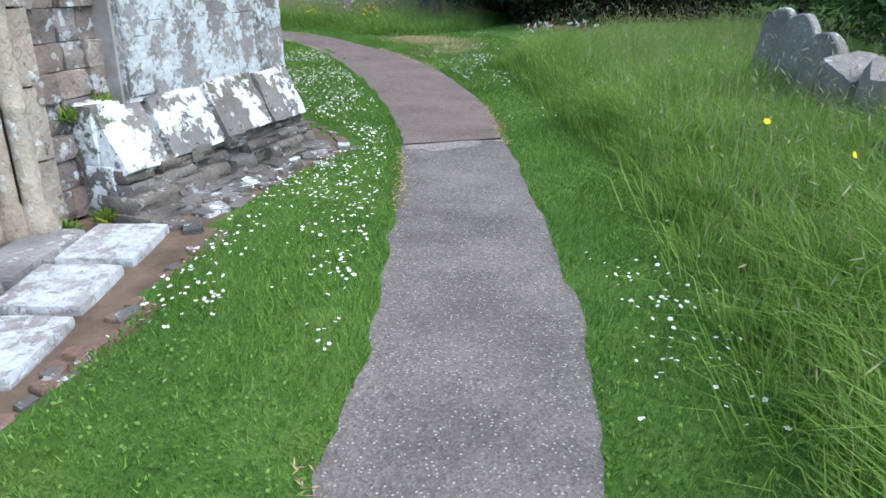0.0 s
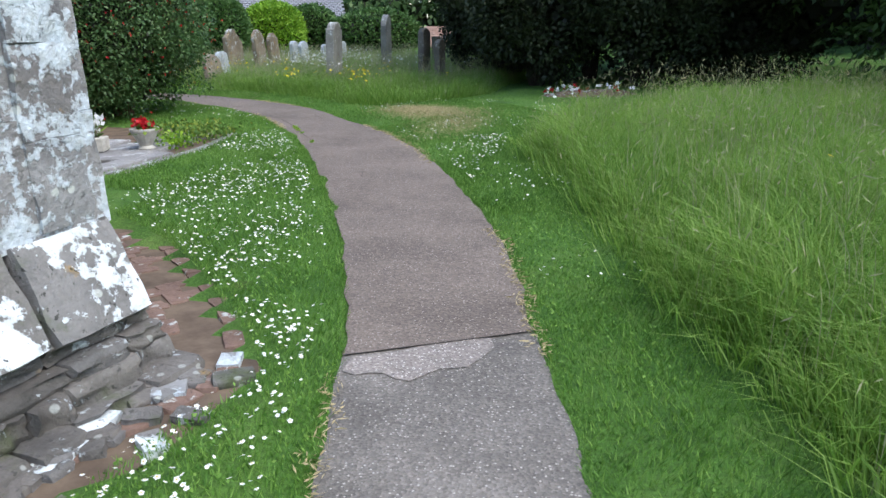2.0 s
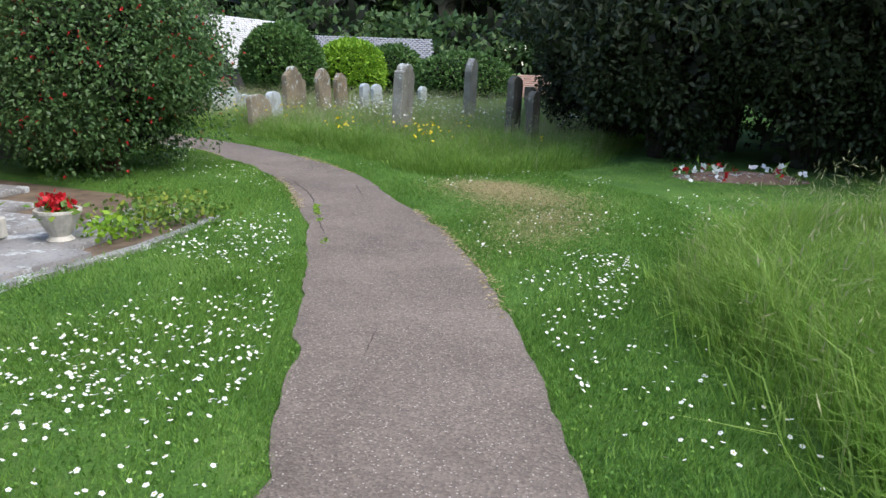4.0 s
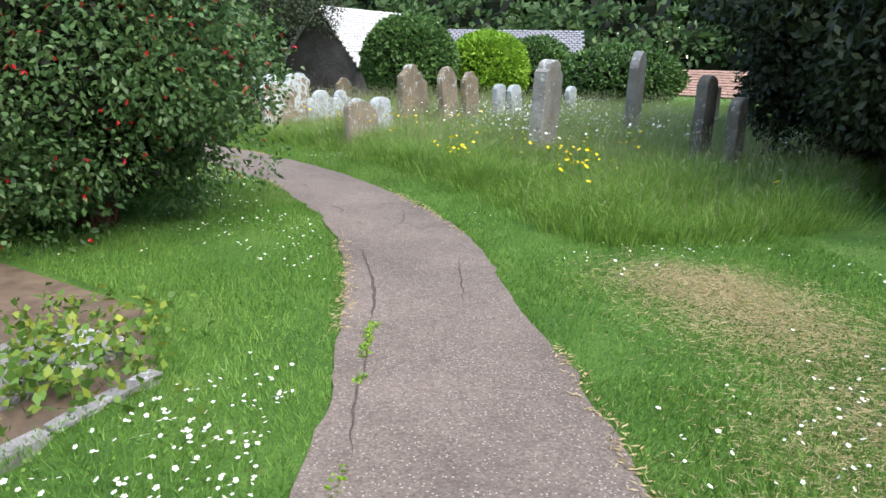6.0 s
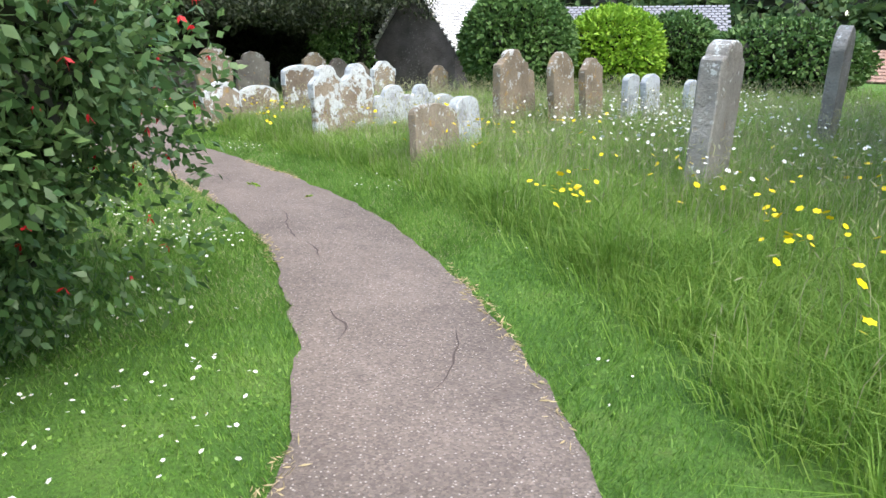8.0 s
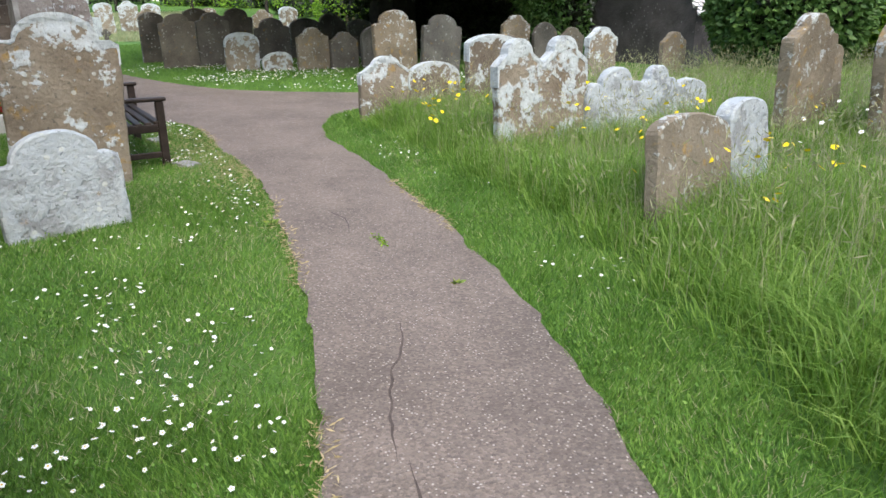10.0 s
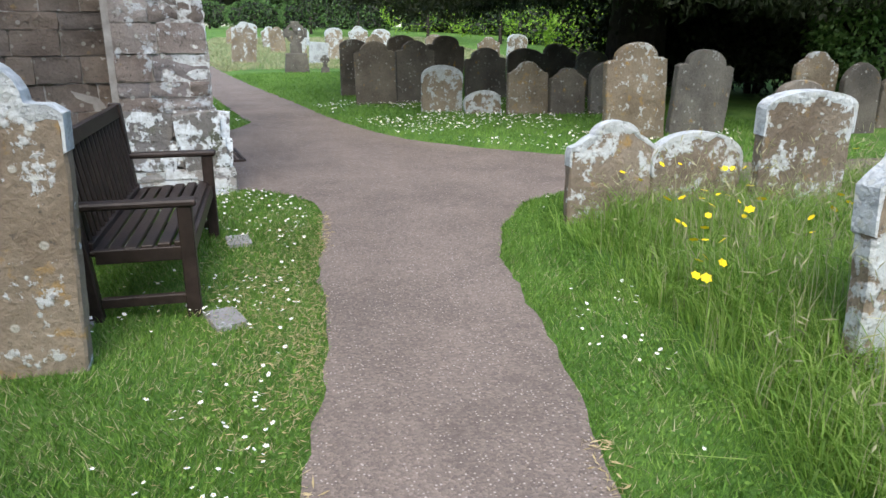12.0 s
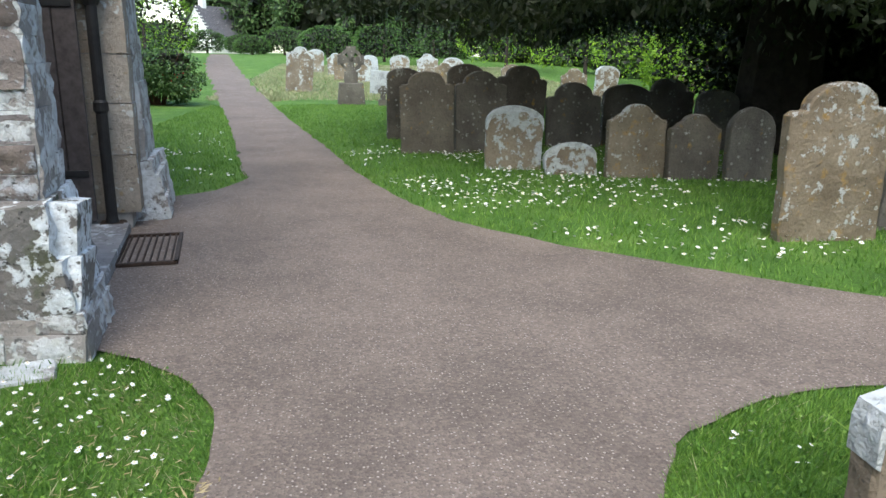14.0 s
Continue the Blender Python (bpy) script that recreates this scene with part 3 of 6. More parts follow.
# buttress: base course, sloping plinth, face
part("core", prism(bmesh.new(), A, [(0.2, 0.30), (2.16, 0.30), (2.16, 0.9), (0.2, 0.9)], -0.1, 0.66), M_MORTAR, church)
for row, (z0, z1, out) in enumerate(((-0.06, 0.06, -0.16), (0.03, 0.16, -0.07), (0.13, 0.33, 0.01))):     # rough stepped footing
    courses(church, A @ pose(0.04 + 0.03 * row, out, 0), 2.24 - 0.06 * row, z0, z1, 0.34, B_FOOT, (0.09, 0.13), (0.14, 0.42), proud=0.045, gap=0.004)
for x0, w, up in ((0.10, 0.40, 0.0), (0.52, 0.56, 0.015), (1.09, 0.60, 0.03), (1.70, 0.50, 0.02)):
    o = under("stone", random.choice(B_PLINTH), church)
    o.matrix_basis = A @ pose(x0 + w / 2, 0.165, 0.435 + up, -27 + random.uniform(-3, 3), random.uniform(-2, 2), 0) @ Matrix.Diagonal((w - 0.015, 0.22, 0.43, 1))
courses(church, A @ pose(0.40, 0.25, 0), 1.78, 0.60, 0.68, 0.3, B_FOOT, (0.07, 0.09), (0.2, 0.5), proud=0.02, gap=0.004)
courses(church, A @ pose(0.42, 0.19, 0), 1.8, 0.66, 3.4, 0.3, B_WALL, (0.30, 0.5), (0.4, 0.95), gap=0.0, proud=0.004, batter=0.02)
for z in np.arange(0.0, 3.2, 0.36):     # returns of the buttress
    for e in (0.22, 2.06):
        o = under("stone", random.choice(B_WALL if z > 0.5 else B_PLINTH), church)
        o.matrix_basis = A @ pose(e + (0.34 if z > 0.5 and e < 1 else -0.06 * (z > 0.5) * (e > 1)), 0.44 if z > 0.3 else 0.34, z + 0.16) @ Matrix.Diagonal((0.26, 0.55, 0.36, 1))
courses(church, A @ pose(-0.14, 0.34, 0), 0.62, 0.02, 3.4, 0.3, B_MIXED, (0.09, 0.2), (0.12, 0.3), proud=0.02, gap=0.0)
# door jamb with shafts
for k, z in enumerate(np.arange(0.0, 3.2, 0.42)):
    o = under("stone", random.choice(B_ASHLAR), church)
    o.matrix_basis = A @ pose(-0.20, 0.44, z + 0.21) @ Matrix.Diagonal((0.24, 0.26, 0.41, 1))
for k, (x, y, r) in enumerate(((-0.33, 0.25, 0.060), (-0.44, 0.30, 0.048), (-0.54, 0.38, 0.050))):
    bm = bmesh.new()
    lathe(bm, [(r * 1.9, 0.0), (r * 1.9, 0.1), (r * 1.6, 0.14), (r * 1.35, 0.2), (r, 0.25), (r, 0.75), (r * 1.06, 0.76), (r * 1.06, 0.78), (r, 0.79), (r, 1.3), (r * 1.06, 1.31), (r * 1.06, 1.33), (r, 1.34), (r, 2.2), (r * 1.5, 2.35)], 16)
    bm.transform(A @ pose(x, y, 0))
    for f in bm.faces:
        f.smooth = True
    part("shaft", bm, M_ASHLAR, church, "round dressed-stone door shaft")
part("door_arch", prism(bmesh.new(), A, [(-0.66, 0.46), (-0.36, 0.33), (-0.36, 0.9), (-0.66, 0.9)], 0.0, 3.2), M_ASHLAR, church)
# small growth in the ledge of the plinth
for x, y, z in ((0.30, 0.27, 0.66), (0.55, 0.24, 0.70), (0.05, 0.30, 0.62), (-0.2, 0.18, 0.02), (0.0, 0.1, 0.03)):
    c_ = A @ Vector((x, y, z))
    WALL_TUFTS.append(tuple(c_))
bm = bmesh.new()
for k in range(7):
    box(bm, (-1.72 + 0.17 * k, 0.92, 0.03), (-1.72 + 0.17 * k + 0.165, 0.98, 2.2), 0.006)
bm.transform(A)
tagged(part("door_1", bm, M_DOOR, None), "closed dark grey plank door in the church wall", "door", kind="structure")

# slabs before the small door
for c, w, l, r in (((-2.66, 3.2), 0.42, 0.55, 14), ((-2.53, 2.62), 0.42, 0.49, 14), ((-2.38, 2.05), 0.44, 0.53, 14), ((-2.24, 1.45), 0.44, 0.53, 14), ((-2.08, 0.85), 0.44, 0.53, 14)):
    o = tagged(new("stone_slab", random.choice(B_SLAB)), "whitish worn stone slab set in earth at the church wall", "slab", "slabs by the door")
    o.matrix_world = pose(*c, 0.005, random.uniform(-1, 1), random.uniform(-1, 1), r) @ Matrix.Diagonal((w, l, 0.09, 1))
for c, w, l, r in (((-2.98, 2.9), 0.3, 0.7, 10), ((-2.88, 2.2), 0.3, 0.7, 12)):
    o = tagged(new("stone_slab", random.choice(B_PAVE)), "grey threshold slab beside the church door", "slab", "slabs by the door")
    o.matrix_world = pose(*c, 0.02, 0, 0, r) @ Matrix.Diagonal((w, l, 0.1, 1))
# flat pale stones and broken pieces along the plinth
for c, w, l, r, h in (((-2.62, 4.45), 0.28, 0.62, 8, 0.07), ((-2.55, 5.05), 0.2, 0.42, 5, 0.06), ((-2.42, 5.5), 0.14, 0.2, 30, 0.06), ((-2.48, 3.95), 0.14, 0.18, 50, 0.05), ((-2.3, 5.78), 0.1, 0.13, 20, 0.05)):
    o = tagged(new("footing_stone", random.choice(B_PLINTH if w > 0.18 else B_WALL)), "white lichened footing stone in bare earth", "stone", "footing stones")
    o.matrix_world = pose(*c, 0.0, 0, 0, r) @ Matrix.Diagonal((w, l, h, 1))
for k in range(46):
    u, v = random.random(), random.random() ** 1.4
    c_ = A @ Vector((0.1 + 2.1 * u, -0.12 - 0.34 * v, 0))
    o = tagged(new("footing_stone", random.choice(B_FOOT if random.random() < 0.85 else B_PLINTH)), "small flat broken stone sunk in earth at the plinth", "stone", "footing stones")
    w_ = random.uniform(0.06, 0.2)
    o.matrix_world = pose(c_.x, c_.y, 0.0, random.uniform(-6, 6), random.uniform(-6, 6), random.uniform(0, 180)) @ Matrix.Diagonal((w_, w_ * random.uniform(0.5, 0.9), random.uniform(0.04, 0.08), 1))
for k in range(40):     # broken bits in the earth beside the slabs
    t_ = random.random()
    o = tagged(new("broken_brick", random.choice(B_BRICK if random.random() < 0.6 else B_FOOT)), "broken brown brick bit in bare earth by the slabs", "brick", "broken bricks")
    w_ = random.uniform(0.04, 0.15)
    o.matrix_world = pose(-1.78 - 0.34 * t_ - random.uniform(0.02, 0.16), 1.2 + 2.3 * t_, 0.0, random.uniform(-8, 8), random.uniform(-8, 8), random.uniform(60, 130)) @ Matrix.Diagonal((w_, w_ * 0.6, random.uniform(0.02, 0.045), 1))
edge_line = spline([(-2.30, 4.2), (-2.42, 4.75), (-2.22, 5.4), (-2.2, 5.75), (-2.5, 6.25), (-3.0, 6.75), (-3.9, 7.55)], 0.2)
for k, (x, y) in enumerate(edge_line[:-1]):
    d = edge_line[k + 1] - edge_line[k]
    o = tagged(new("edging_brick", random.choice(B_BRICK)), "weathered red edging brick set in earth", "brick", "edging bricks")
    o.matrix_world = pose(x - 0.1, y + 0.02, -0.016, random.uniform(-4, 4), random.uniform(-4, 4), math.degrees(math.atan2(d[1], d[0])) + random.uniform(-6, 6)) @ Matrix.Diagonal((0.19, 0.1, 0.06, 1))
for k in range(60):
    u, v = random.random(), random.random()
    x, y = -2.75 - 2.3 * u, 6.05 + 2.0 * u + 0.5 * (v - 0.5)
    o = tagged(new("paving_brick", random.choice(B_BRICK)), "worn red paving brick sunk in earth", "brick", "paving bricks")
    o.matrix_world = pose(x, y, -0.018, random.uniform(-3, 3), random.uniform(-3, 3), -42 + 90 * random.randint(0, 1) + random.uniform(-8, 8)) @ Matrix.Diagonal((0.21, 0.1, 0.05, 1))

# ---------- church: nave walls ----------
nave = tagged(new("church_wall_nave"), "brown rubble stone church wall behind the shrub", "wall", kind="structure")
part("core", prism(bmesh.new(), Matrix.Identity(4), [(-3.5, 9.5), (-3.0, 5.2), (-8.0, 6.0), (-10.45, 6.5), (-10.45, 13.95), (-16.9, 13.7), (-30, 8), (-30, -3), (-10, -3)][2:], -0.1, 6.5), M_MORTAR, nave)
courses(nave, frame_of((-10.42, 9.2), (0, 1)), 4.8, 0, 2.6, 0.25, B_RUBBLE, (0.14, 0.26), (0.2, 0.45), proud=0.03)

# ---------- church: porch ----------
# frame P: x runs west along the porch front from its corner, outward is +y
P_ = frame_of((-17.22, 16.40), (-0.985, -0.17))
E_ = frame_of((-17.22 + 0.17 * 2.6, 16.40 - 0.985 * 2.6), (-0.17, 0.985))     # east face, x runs to the corner
porch = tagged(new("church_porch"), "rubble stone church porch with dressed-stone corner buttress", "wall", kind="structure")
# frame_of puts y on the left of x: for P_ that is into the wall when x runs west
part("core", prism(bmesh.new(), P_, [(0.155, 0.155), (0.64, 0.155), (0.64, 0.75), (0.95, 0.75), (0.95, 1.2), (2.75, 1.2), (2.8, 0.7), (2.8, 0.08), (3.1, 0.08), (4.1, 0.12), (4.1, 0.9), (7.0, 0.9), (7.0, 5), (0.46, 5), (0.46, 0.95), (0.155, 0.95)], -0.1, 3.6), M_MORTAR, porch)
courses(porch, E_ @ pose(0.0, 0.45, 0), 1.75, 0.0, 3.0, 0.3, B_RUBBLE, (0.13, 0.26), (0.2, 0.5), proud=0.018)
for face, length, edge in ((E_ @ pose(1.62, 0, 0), 0.98, -1), (P_, 0.70, 1)):
    courses(porch, face @ pose(0, -0.02, 0), length, 0.0, 0.24, 0.4, B_PORCH, (0.11, 0.16), (0.2, 0.45), proud=0.010, batter=0.15)
    courses(porch, face @ pose(0, 0.015, 0), length, 0.24, 0.74, 0.4, B_PLINTH, (0.2, 0.3), (0.3, 0.6), gap=-0.01, proud=0.012, batter=0.22)
    courses(porch, face @ pose(0.08 if edge < 0 else 0.14, 0.135, 0), length - 0.22, 0.74, 1.92, 0.4, B_MIXED if edge < 0 else B_PORCH, (0.12, 0.26), (0.18, 0.45), gap=0.001, proud=0.007, batter=0.02)
    courses(porch, face @ pose(0.08 if edge < 0 else 0.14, 0.16, 0), length - 0.22, 2.06, 3.0, 0.4, B_PORCH, (0.15, 0.3), (0.2, 0.5), proud=0.012)
bm = bmesh.new()
box(bm, (-0.0, 0.02, 1.93), (0.72, 0.9, 2.05), 0.02, P_)
part("string_course", bm, M_ASHLAR, porch, "projecting weathered stone ledge")
# chamfered jambs with caps, door leaf behind
for x0, x1, y0 in ((0.62, 0.86, 0.3), (2.78, 3.12, 0.02)):
    courses(porch, P_ @ pose(x0, y0, 0), x1 - x0, 0.14, 1.86, 0.4, B_ASHLAR, (0.3, 0.5), (0.4, 0.5), gap=0.006, proud=0.004)
    bm = bmesh.new()
    for dz, g in ((1.86, 0.03), (1.91, 0.06), (1.96, 0.08)):
        box(bm, (x0 - g, y0 - g, dz), (x1 + g, y0 + 0.4, dz + 0.046), 0.012, P_)
    part("capital", bm, M_ASHLAR, porch, "moulded stone capital")
    courses(porch, P_ @ pose(x0, y0, 0), x1 - x0, 2.01, 3.2, 0.4, B_ASHLAR, (0.3, 0.5), (0.4, 0.5), gap=0.006, proud=0.004)
courses(porch, P_ @ pose(3.05, -0.2, 0), 0.95, 0.0, 0.5, 0.4, B_PORCH, (0.16, 0.26), (0.3, 0.5), batter=0.25, proud=0.02)
courses(porch, P_ @ pose(3.12, -0.03, 0), 0.85, 0.5, 1.9, 0.4, B_PORCH, (0.25, 0.4), (0.4, 0.6), batter=0.05)
courses(porch, P_ @ pose(3.12, 0.05, 0), 0.85, 1.9, 3.2, 0.4, B_PORCH, (0.25, 0.4), (0.4, 0.6))
bm = bmesh.new()
for k in range(9):
    box(bm, (0.97 + 0.2 * k, 1.08, 0.1), (0.97 + 0.2 * k + 0.194, 1.14, 2.6), 0.006)
bm.transform(P_)
tagged(part("door_2", bm, M_DOOR, None), "weathered vertical plank door deep in the porch", "door", kind="structure")
leaf = tagged(new("door_leaf"), "dark brown plank door leaf standing open in the porch", "door")
leaf.matrix_world = P_ @ pose(2.68, 0.32, 0.12, 0, 0, 90)
for k in range(5):
    part("plank", box(bmesh.new(), (0.165 * k, 0, 0), (0.165 * k + 0.16, 0.05, 2.3), 0.006), M_DOOR, leaf)
for z in (0.35, 1.6):
    part("hinge", box(bmesh.new(), (0.02, 0.05, z), (0.72, 0.062, z + 0.05), 0.003), M_BLACK, leaf)
pipe = tagged(new("drainpipe"), "black cast-iron downpipe with a hopper at the porch door", "pipe")
pipe.matrix_world = P_ @ pose(2.70, 0.22, 0.0)
part("pipe", lathe(bmesh.new(), [(0.06, 0), (0.07, 0.02), (0.05, 0.1), (0.042, 0.14), (0.042, 0.95), (0.055, 0.97), (0.055, 1.03), (0.042, 1.05), (0.042, 1.75)], 14), M_BLACK, pipe)
part("hopper", lathe(bmesh.new(), [(0.05, 1.74), (0.10, 1.84), (0.11, 1.98), (0.12, 2.0), (0.12, 2.03), (0.05, 2.05), (0.045, 3.0)], 8), M_BLACK, pipe)
part("shoe", box(bmesh.new(), (-0.09, -0.1, 0.0), (0.09, 0.1, 0.09), 0.015), M_IRON, pipe)
o = tagged(new("threshold_slab", B_PAVE[0]), "grey stone threshold slab of the porch", "slab")
o.matrix_world = P_ @ pose(1.75, 0.45, 0.03) @ Matrix.Diagonal((1.9, 0.75, 0.12, 1))
# boot grate
grate = tagged(new("boot_grate"), "rusted iron boot-scraper grate let into the path", "grate")
grate.matrix_world = P_ @ pose(1.6, -0.32, 0.014)
bm = bmesh.new()
for lo, hi in (((0, 0, 0), (0.86, 0.03, 0.025)), ((0, 0.39, 0), (0.86, 0.42, 0.025)), ((0, 0, 0), (0.03, 0.42, 0.025)), ((0.83, 0, 0), (0.86, 0.42, 0.025))):
    box(bm, lo, hi, 0.003)
part("grate_frame", bm, M_IRON, grate)
for k in range(8):
    part("bar", box(bmesh.new(), (0.03, 0.045 + 0.046 * k, 0.004), (0.83, 0.055 + 0.046 * k, 0.018)), M_IRON, grate)
part("sump", box(bmesh.new(), (0.02, 0.02, 0.0005), (0.84, 0.4, 0.003)), M_PATH, grate)
for k, (x, y, w, l, r) in enumerate(((-16.93, 16.05, 0.22, 0.6, 22), (-16.75, 15.5, 0.2, 0.55, 18), (-16.7, 14.95, 0.22, 0.6, 12))):
    o = tagged(new("stone_kerb", random.choice(B_SLAB)), "pale flat kerb stone at the foot of the porch", "slab", "kerb stones")
    o.matrix_world = pose(x, y, 0.045, 0, 0, r) @ Matrix.Diagonal((w, l, 0.06, 1))

# ---------- headstones ----------
def outline_of(style, w, h):
    """Upper outline of a headstone from its right foot to its left foot, in x, z."""
    r = w / 2
    arc = lambda cx, cz, rx, rz, a0, a1, n: [(cx + rx * math.cos(radians(a0 + (a1 - a0) * k / n)), cz + rz * math.sin(radians(a0 + (a1 - a0) * k / n))) for k in range(n + 1)]
    if style == "round":
        top = arc(0, h - 0.55 * r, r, 0.55 * r, 0, 180, 16)
    elif style == "segment":
        top = arc(0, h - 0.32 * r, r, 0.32 * r, 0, 180, 14)
    elif style == "shoulder":
        s, k = 0.68 * r, 0.30 * w
        z = h - k
        top = [(r, z - 0.03), (r, z + 0.02), (r - 0.05, z + 0.05), (s + 0.02, z + 0.05)] + arc(0, z + 0.06, s, k - 0.06, 0, 180, 14) + [(-s - 0.02, z + 0.05), (-r + 0.05, z + 0.05), (-r, z + 0.02), (-r, z - 0.03)]
    elif style == "ogee":
        z = h - 0.27 * w
        top = [(r, z - 0.04), (0.97 * r, z), (0.8 * r, z + 0.02), (0.66 * r, z + 0.06)] + arc(0, z + 0.07, 0.5 * r, h - z - 0.07, 10, 170, 12) + [(-0.66 * r, z + 0.06), (-0.8 * r, z + 0.02), (-0.97 * r, z), (-r, z - 0.04)]
    elif style == "gothic":
        top = [(r, h - 0.8 * r), (0.93 * r, h - 0.62 * r), (0.78 * r, h - 0.4 * r), (0.5 * r, h - 0.18 * r), (0.2 * r, h - 0.04 * r), (0, h), (-0.2 * r, h - 0.04 * r), (-0.5 * r, h - 0.18 * r), (-0.78 * r, h - 0.4 * r), (-0.93 * r, h - 0.62 * r), (-r, h - 0.8 * r)]
    elif style == "double":
        top = []
        for c in (r / 2, -r / 2):
            z = h - 0.26 * r
            top += [(c + r / 2 - 0.01, z - 0.1), (c + 0.40 * r, z - 0.06), (c + 0.30 * r, z - 0.02)] + arc(c, z, 0.26 * r, 0.26 * r, 0, 180, 8) + [(c - 0.30 * r, z - 0.02), (c - 0.40 * r, z - 0.06), (c - r / 2 + 0.01, z - 0.1)]
    elif style == "lobed":
        top = arc(0.72 * r, 0.62 * h, 0.28 * r, 0.2 * h, 0, 110, 5) + arc(0, h - 0.45 * r, 0.5 * r, 0.45 * r, 0, 180, 10) + arc(-0.72 * r, 0.62 * h, 0.28 * r, 0.2 * h, 70, 180, 5)
    else:
        top = [(r, h), (-r, h)]
    return [(r, -0.25)] + top + [(-r, -0.25)]


M_CRUST = stone_mat("lichen_crust", (0.38, 0.41, 0.42), (0.50, 0.54, 0.56), 0.85, 0.0, 9.0, 0.0, white=(0.54, 0.58, 0.60), grime=0.35)


def crust_on(dense, w, h, thick, seed):
    """Thin uneven crust over the top edge of a stone, hanging a little down both faces."""
    bm = bmesh.new()
    top = [(u, v) for u, v in dense if v > h - 0.30 * w - 0.13]
    rows = []
    for k, (u, v) in enumerate(top):
        a, b = top[max(k - 1, 0)], top[min(k + 1, len(top) - 1)]
        tx, tz = b[0] - a[0], b[1] - a[1]
        n = max(math.hypot(tx, tz), 1e-6)
        nx, nz = tz / n, -tx / n
        g = noise.noise((u * 7 + seed, v * 7, 2.0)) + 0.7 * noise.noise((u * 21 + seed, v * 21, 6.0))
        d = max(0.012, 0.055 + 0.05 * g) * min(1.0, 0.35 + 0.3 * k, 0.35 + 0.3 * (len(top) - 1 - k))
        d2 = max(0.012, 0.05 + 0.05 * noise.noise((u * 9 + seed, v * 9, 9.0)))
        e = 0.006
        rows.append([bm.verts.new(c) for c in ((thick / 2 + 0.001, u - nx * d * 0.4, v - max(nz, 0.5) * d), (thick / 2 + e, u - nx * d * 0.2, v - max(nz, 0.5) * d * 0.5), (thick / 2 + e, u + nx * e, v + nz * e),
                                              (-thick / 2 - e, u + nx * e, v + nz * e), (-thick / 2 - e, u - nx * d2 * 0.2, v - max(nz, 0.5) * d2 * 0.5), (-thick / 2 - 0.001, u - nx * d2 * 0.4, v - max(nz, 0.5) * d2))])
    for p, q in zip(rows, rows[1:]):
        for k in range(5):
            bm.faces.new((p[k], p[k + 1], q[k + 1], q[k]))
    bmesh.ops.recalc_face_normals(bm, faces=bm.faces[:])
    return bm


def headstone(x, y, w, h, thick, style, material, label, turn=0.0, lean=(0.0, 0.0), z=0.03):
    """Stone with its face to +x; turn about z, lean (back, sideways) in degrees."""
    line = outline_of(style, w, h)
    dense = []
    for (x0, z0), (x1, z1) in zip(line, line[1:]):
        n = max(1, int(math.hypot(x1 - x0, z1 - z0) / 0.09))
        dense += [(x0 + (x1 - x0) * k / n, z0 + (z1 - z0) * k / n) for k in range(n)]
    dense.append(line[-1])
    seed = x * 3.7 + y * 1.3
    bm = bmesh.new()
    n = len(dense)
    c = 0.012
    rings = []
    for off, shrink in ((thick / 2 - c, 0.0), (thick / 2, c), (-thick / 2, c), (-thick / 2 + c, 0.0)):
        ring = []
        for u, v in dense:
            k = 1 - shrink / (w / 2)
            wob = 0.008 * noise.noise((u * 9 + seed, v * 9, off * 5)) + 0.008 * noise.noise((u * 3 + seed, v * 3, 4))
            ring.append(bm.verts.new((off + 0.4 * wob, u * k + wob, v - (shrink if v > 0.1 else 0) + wob)))
        rings.append(ring)
    order = [1, 0, 3, 2]
    for a, b in zip(order, order[1:]):
        for k in range(n):
            bm.faces.new((rings[a][k], rings[a][(k + 1) % n], rings[b][(k + 1) % n], rings[b][k]))
    bm.faces.new(rings[1])
    bm.faces.new(rings[2][::-1])
    bmesh.ops.recalc_face_normals(bm, faces=bm.faces[:])
    o = part("headstone", bm, material, None)
    o.matrix_world = pose(x, y, z, lean[1], -lean[0], turn)
    if material in (H_CAP, H_BLOTCH):
        part("lichen_crust", crust_on(dense, w, h, thick, seed), M_CRUST, o, "white crust of lichen along the top edge")
    return tagged(o, label, "headstone", "headstones")


H_PLAIN = stone_mat("plain_grey_headstone", (0.22, 0.21, 0.19), (0.37, 0.36, 0.33), 0.2, 0.1, 6.0, 0.2)
L_CAP, L_TAN, L_GREY = "tan headstone with a white lichen-crusted top", "tall tan headstone blotched with ochre and white lichen", "weathered grey headstone, the yew's shade put into its dark colour"
# beside the bench
headstone(-12.30, 15.36, 0.74, 0.70, 0.10, "shoulder", H_WHITE, "low pale grey round-shouldered headstone with black flecks", 12, (3, 2))
headstone(-13.56, 15.51, 0.84, 1.37, 0.11, "shoulder", H_CAP, "tall tan headstone spotted with white lichen, white top", 0, (1, -2))
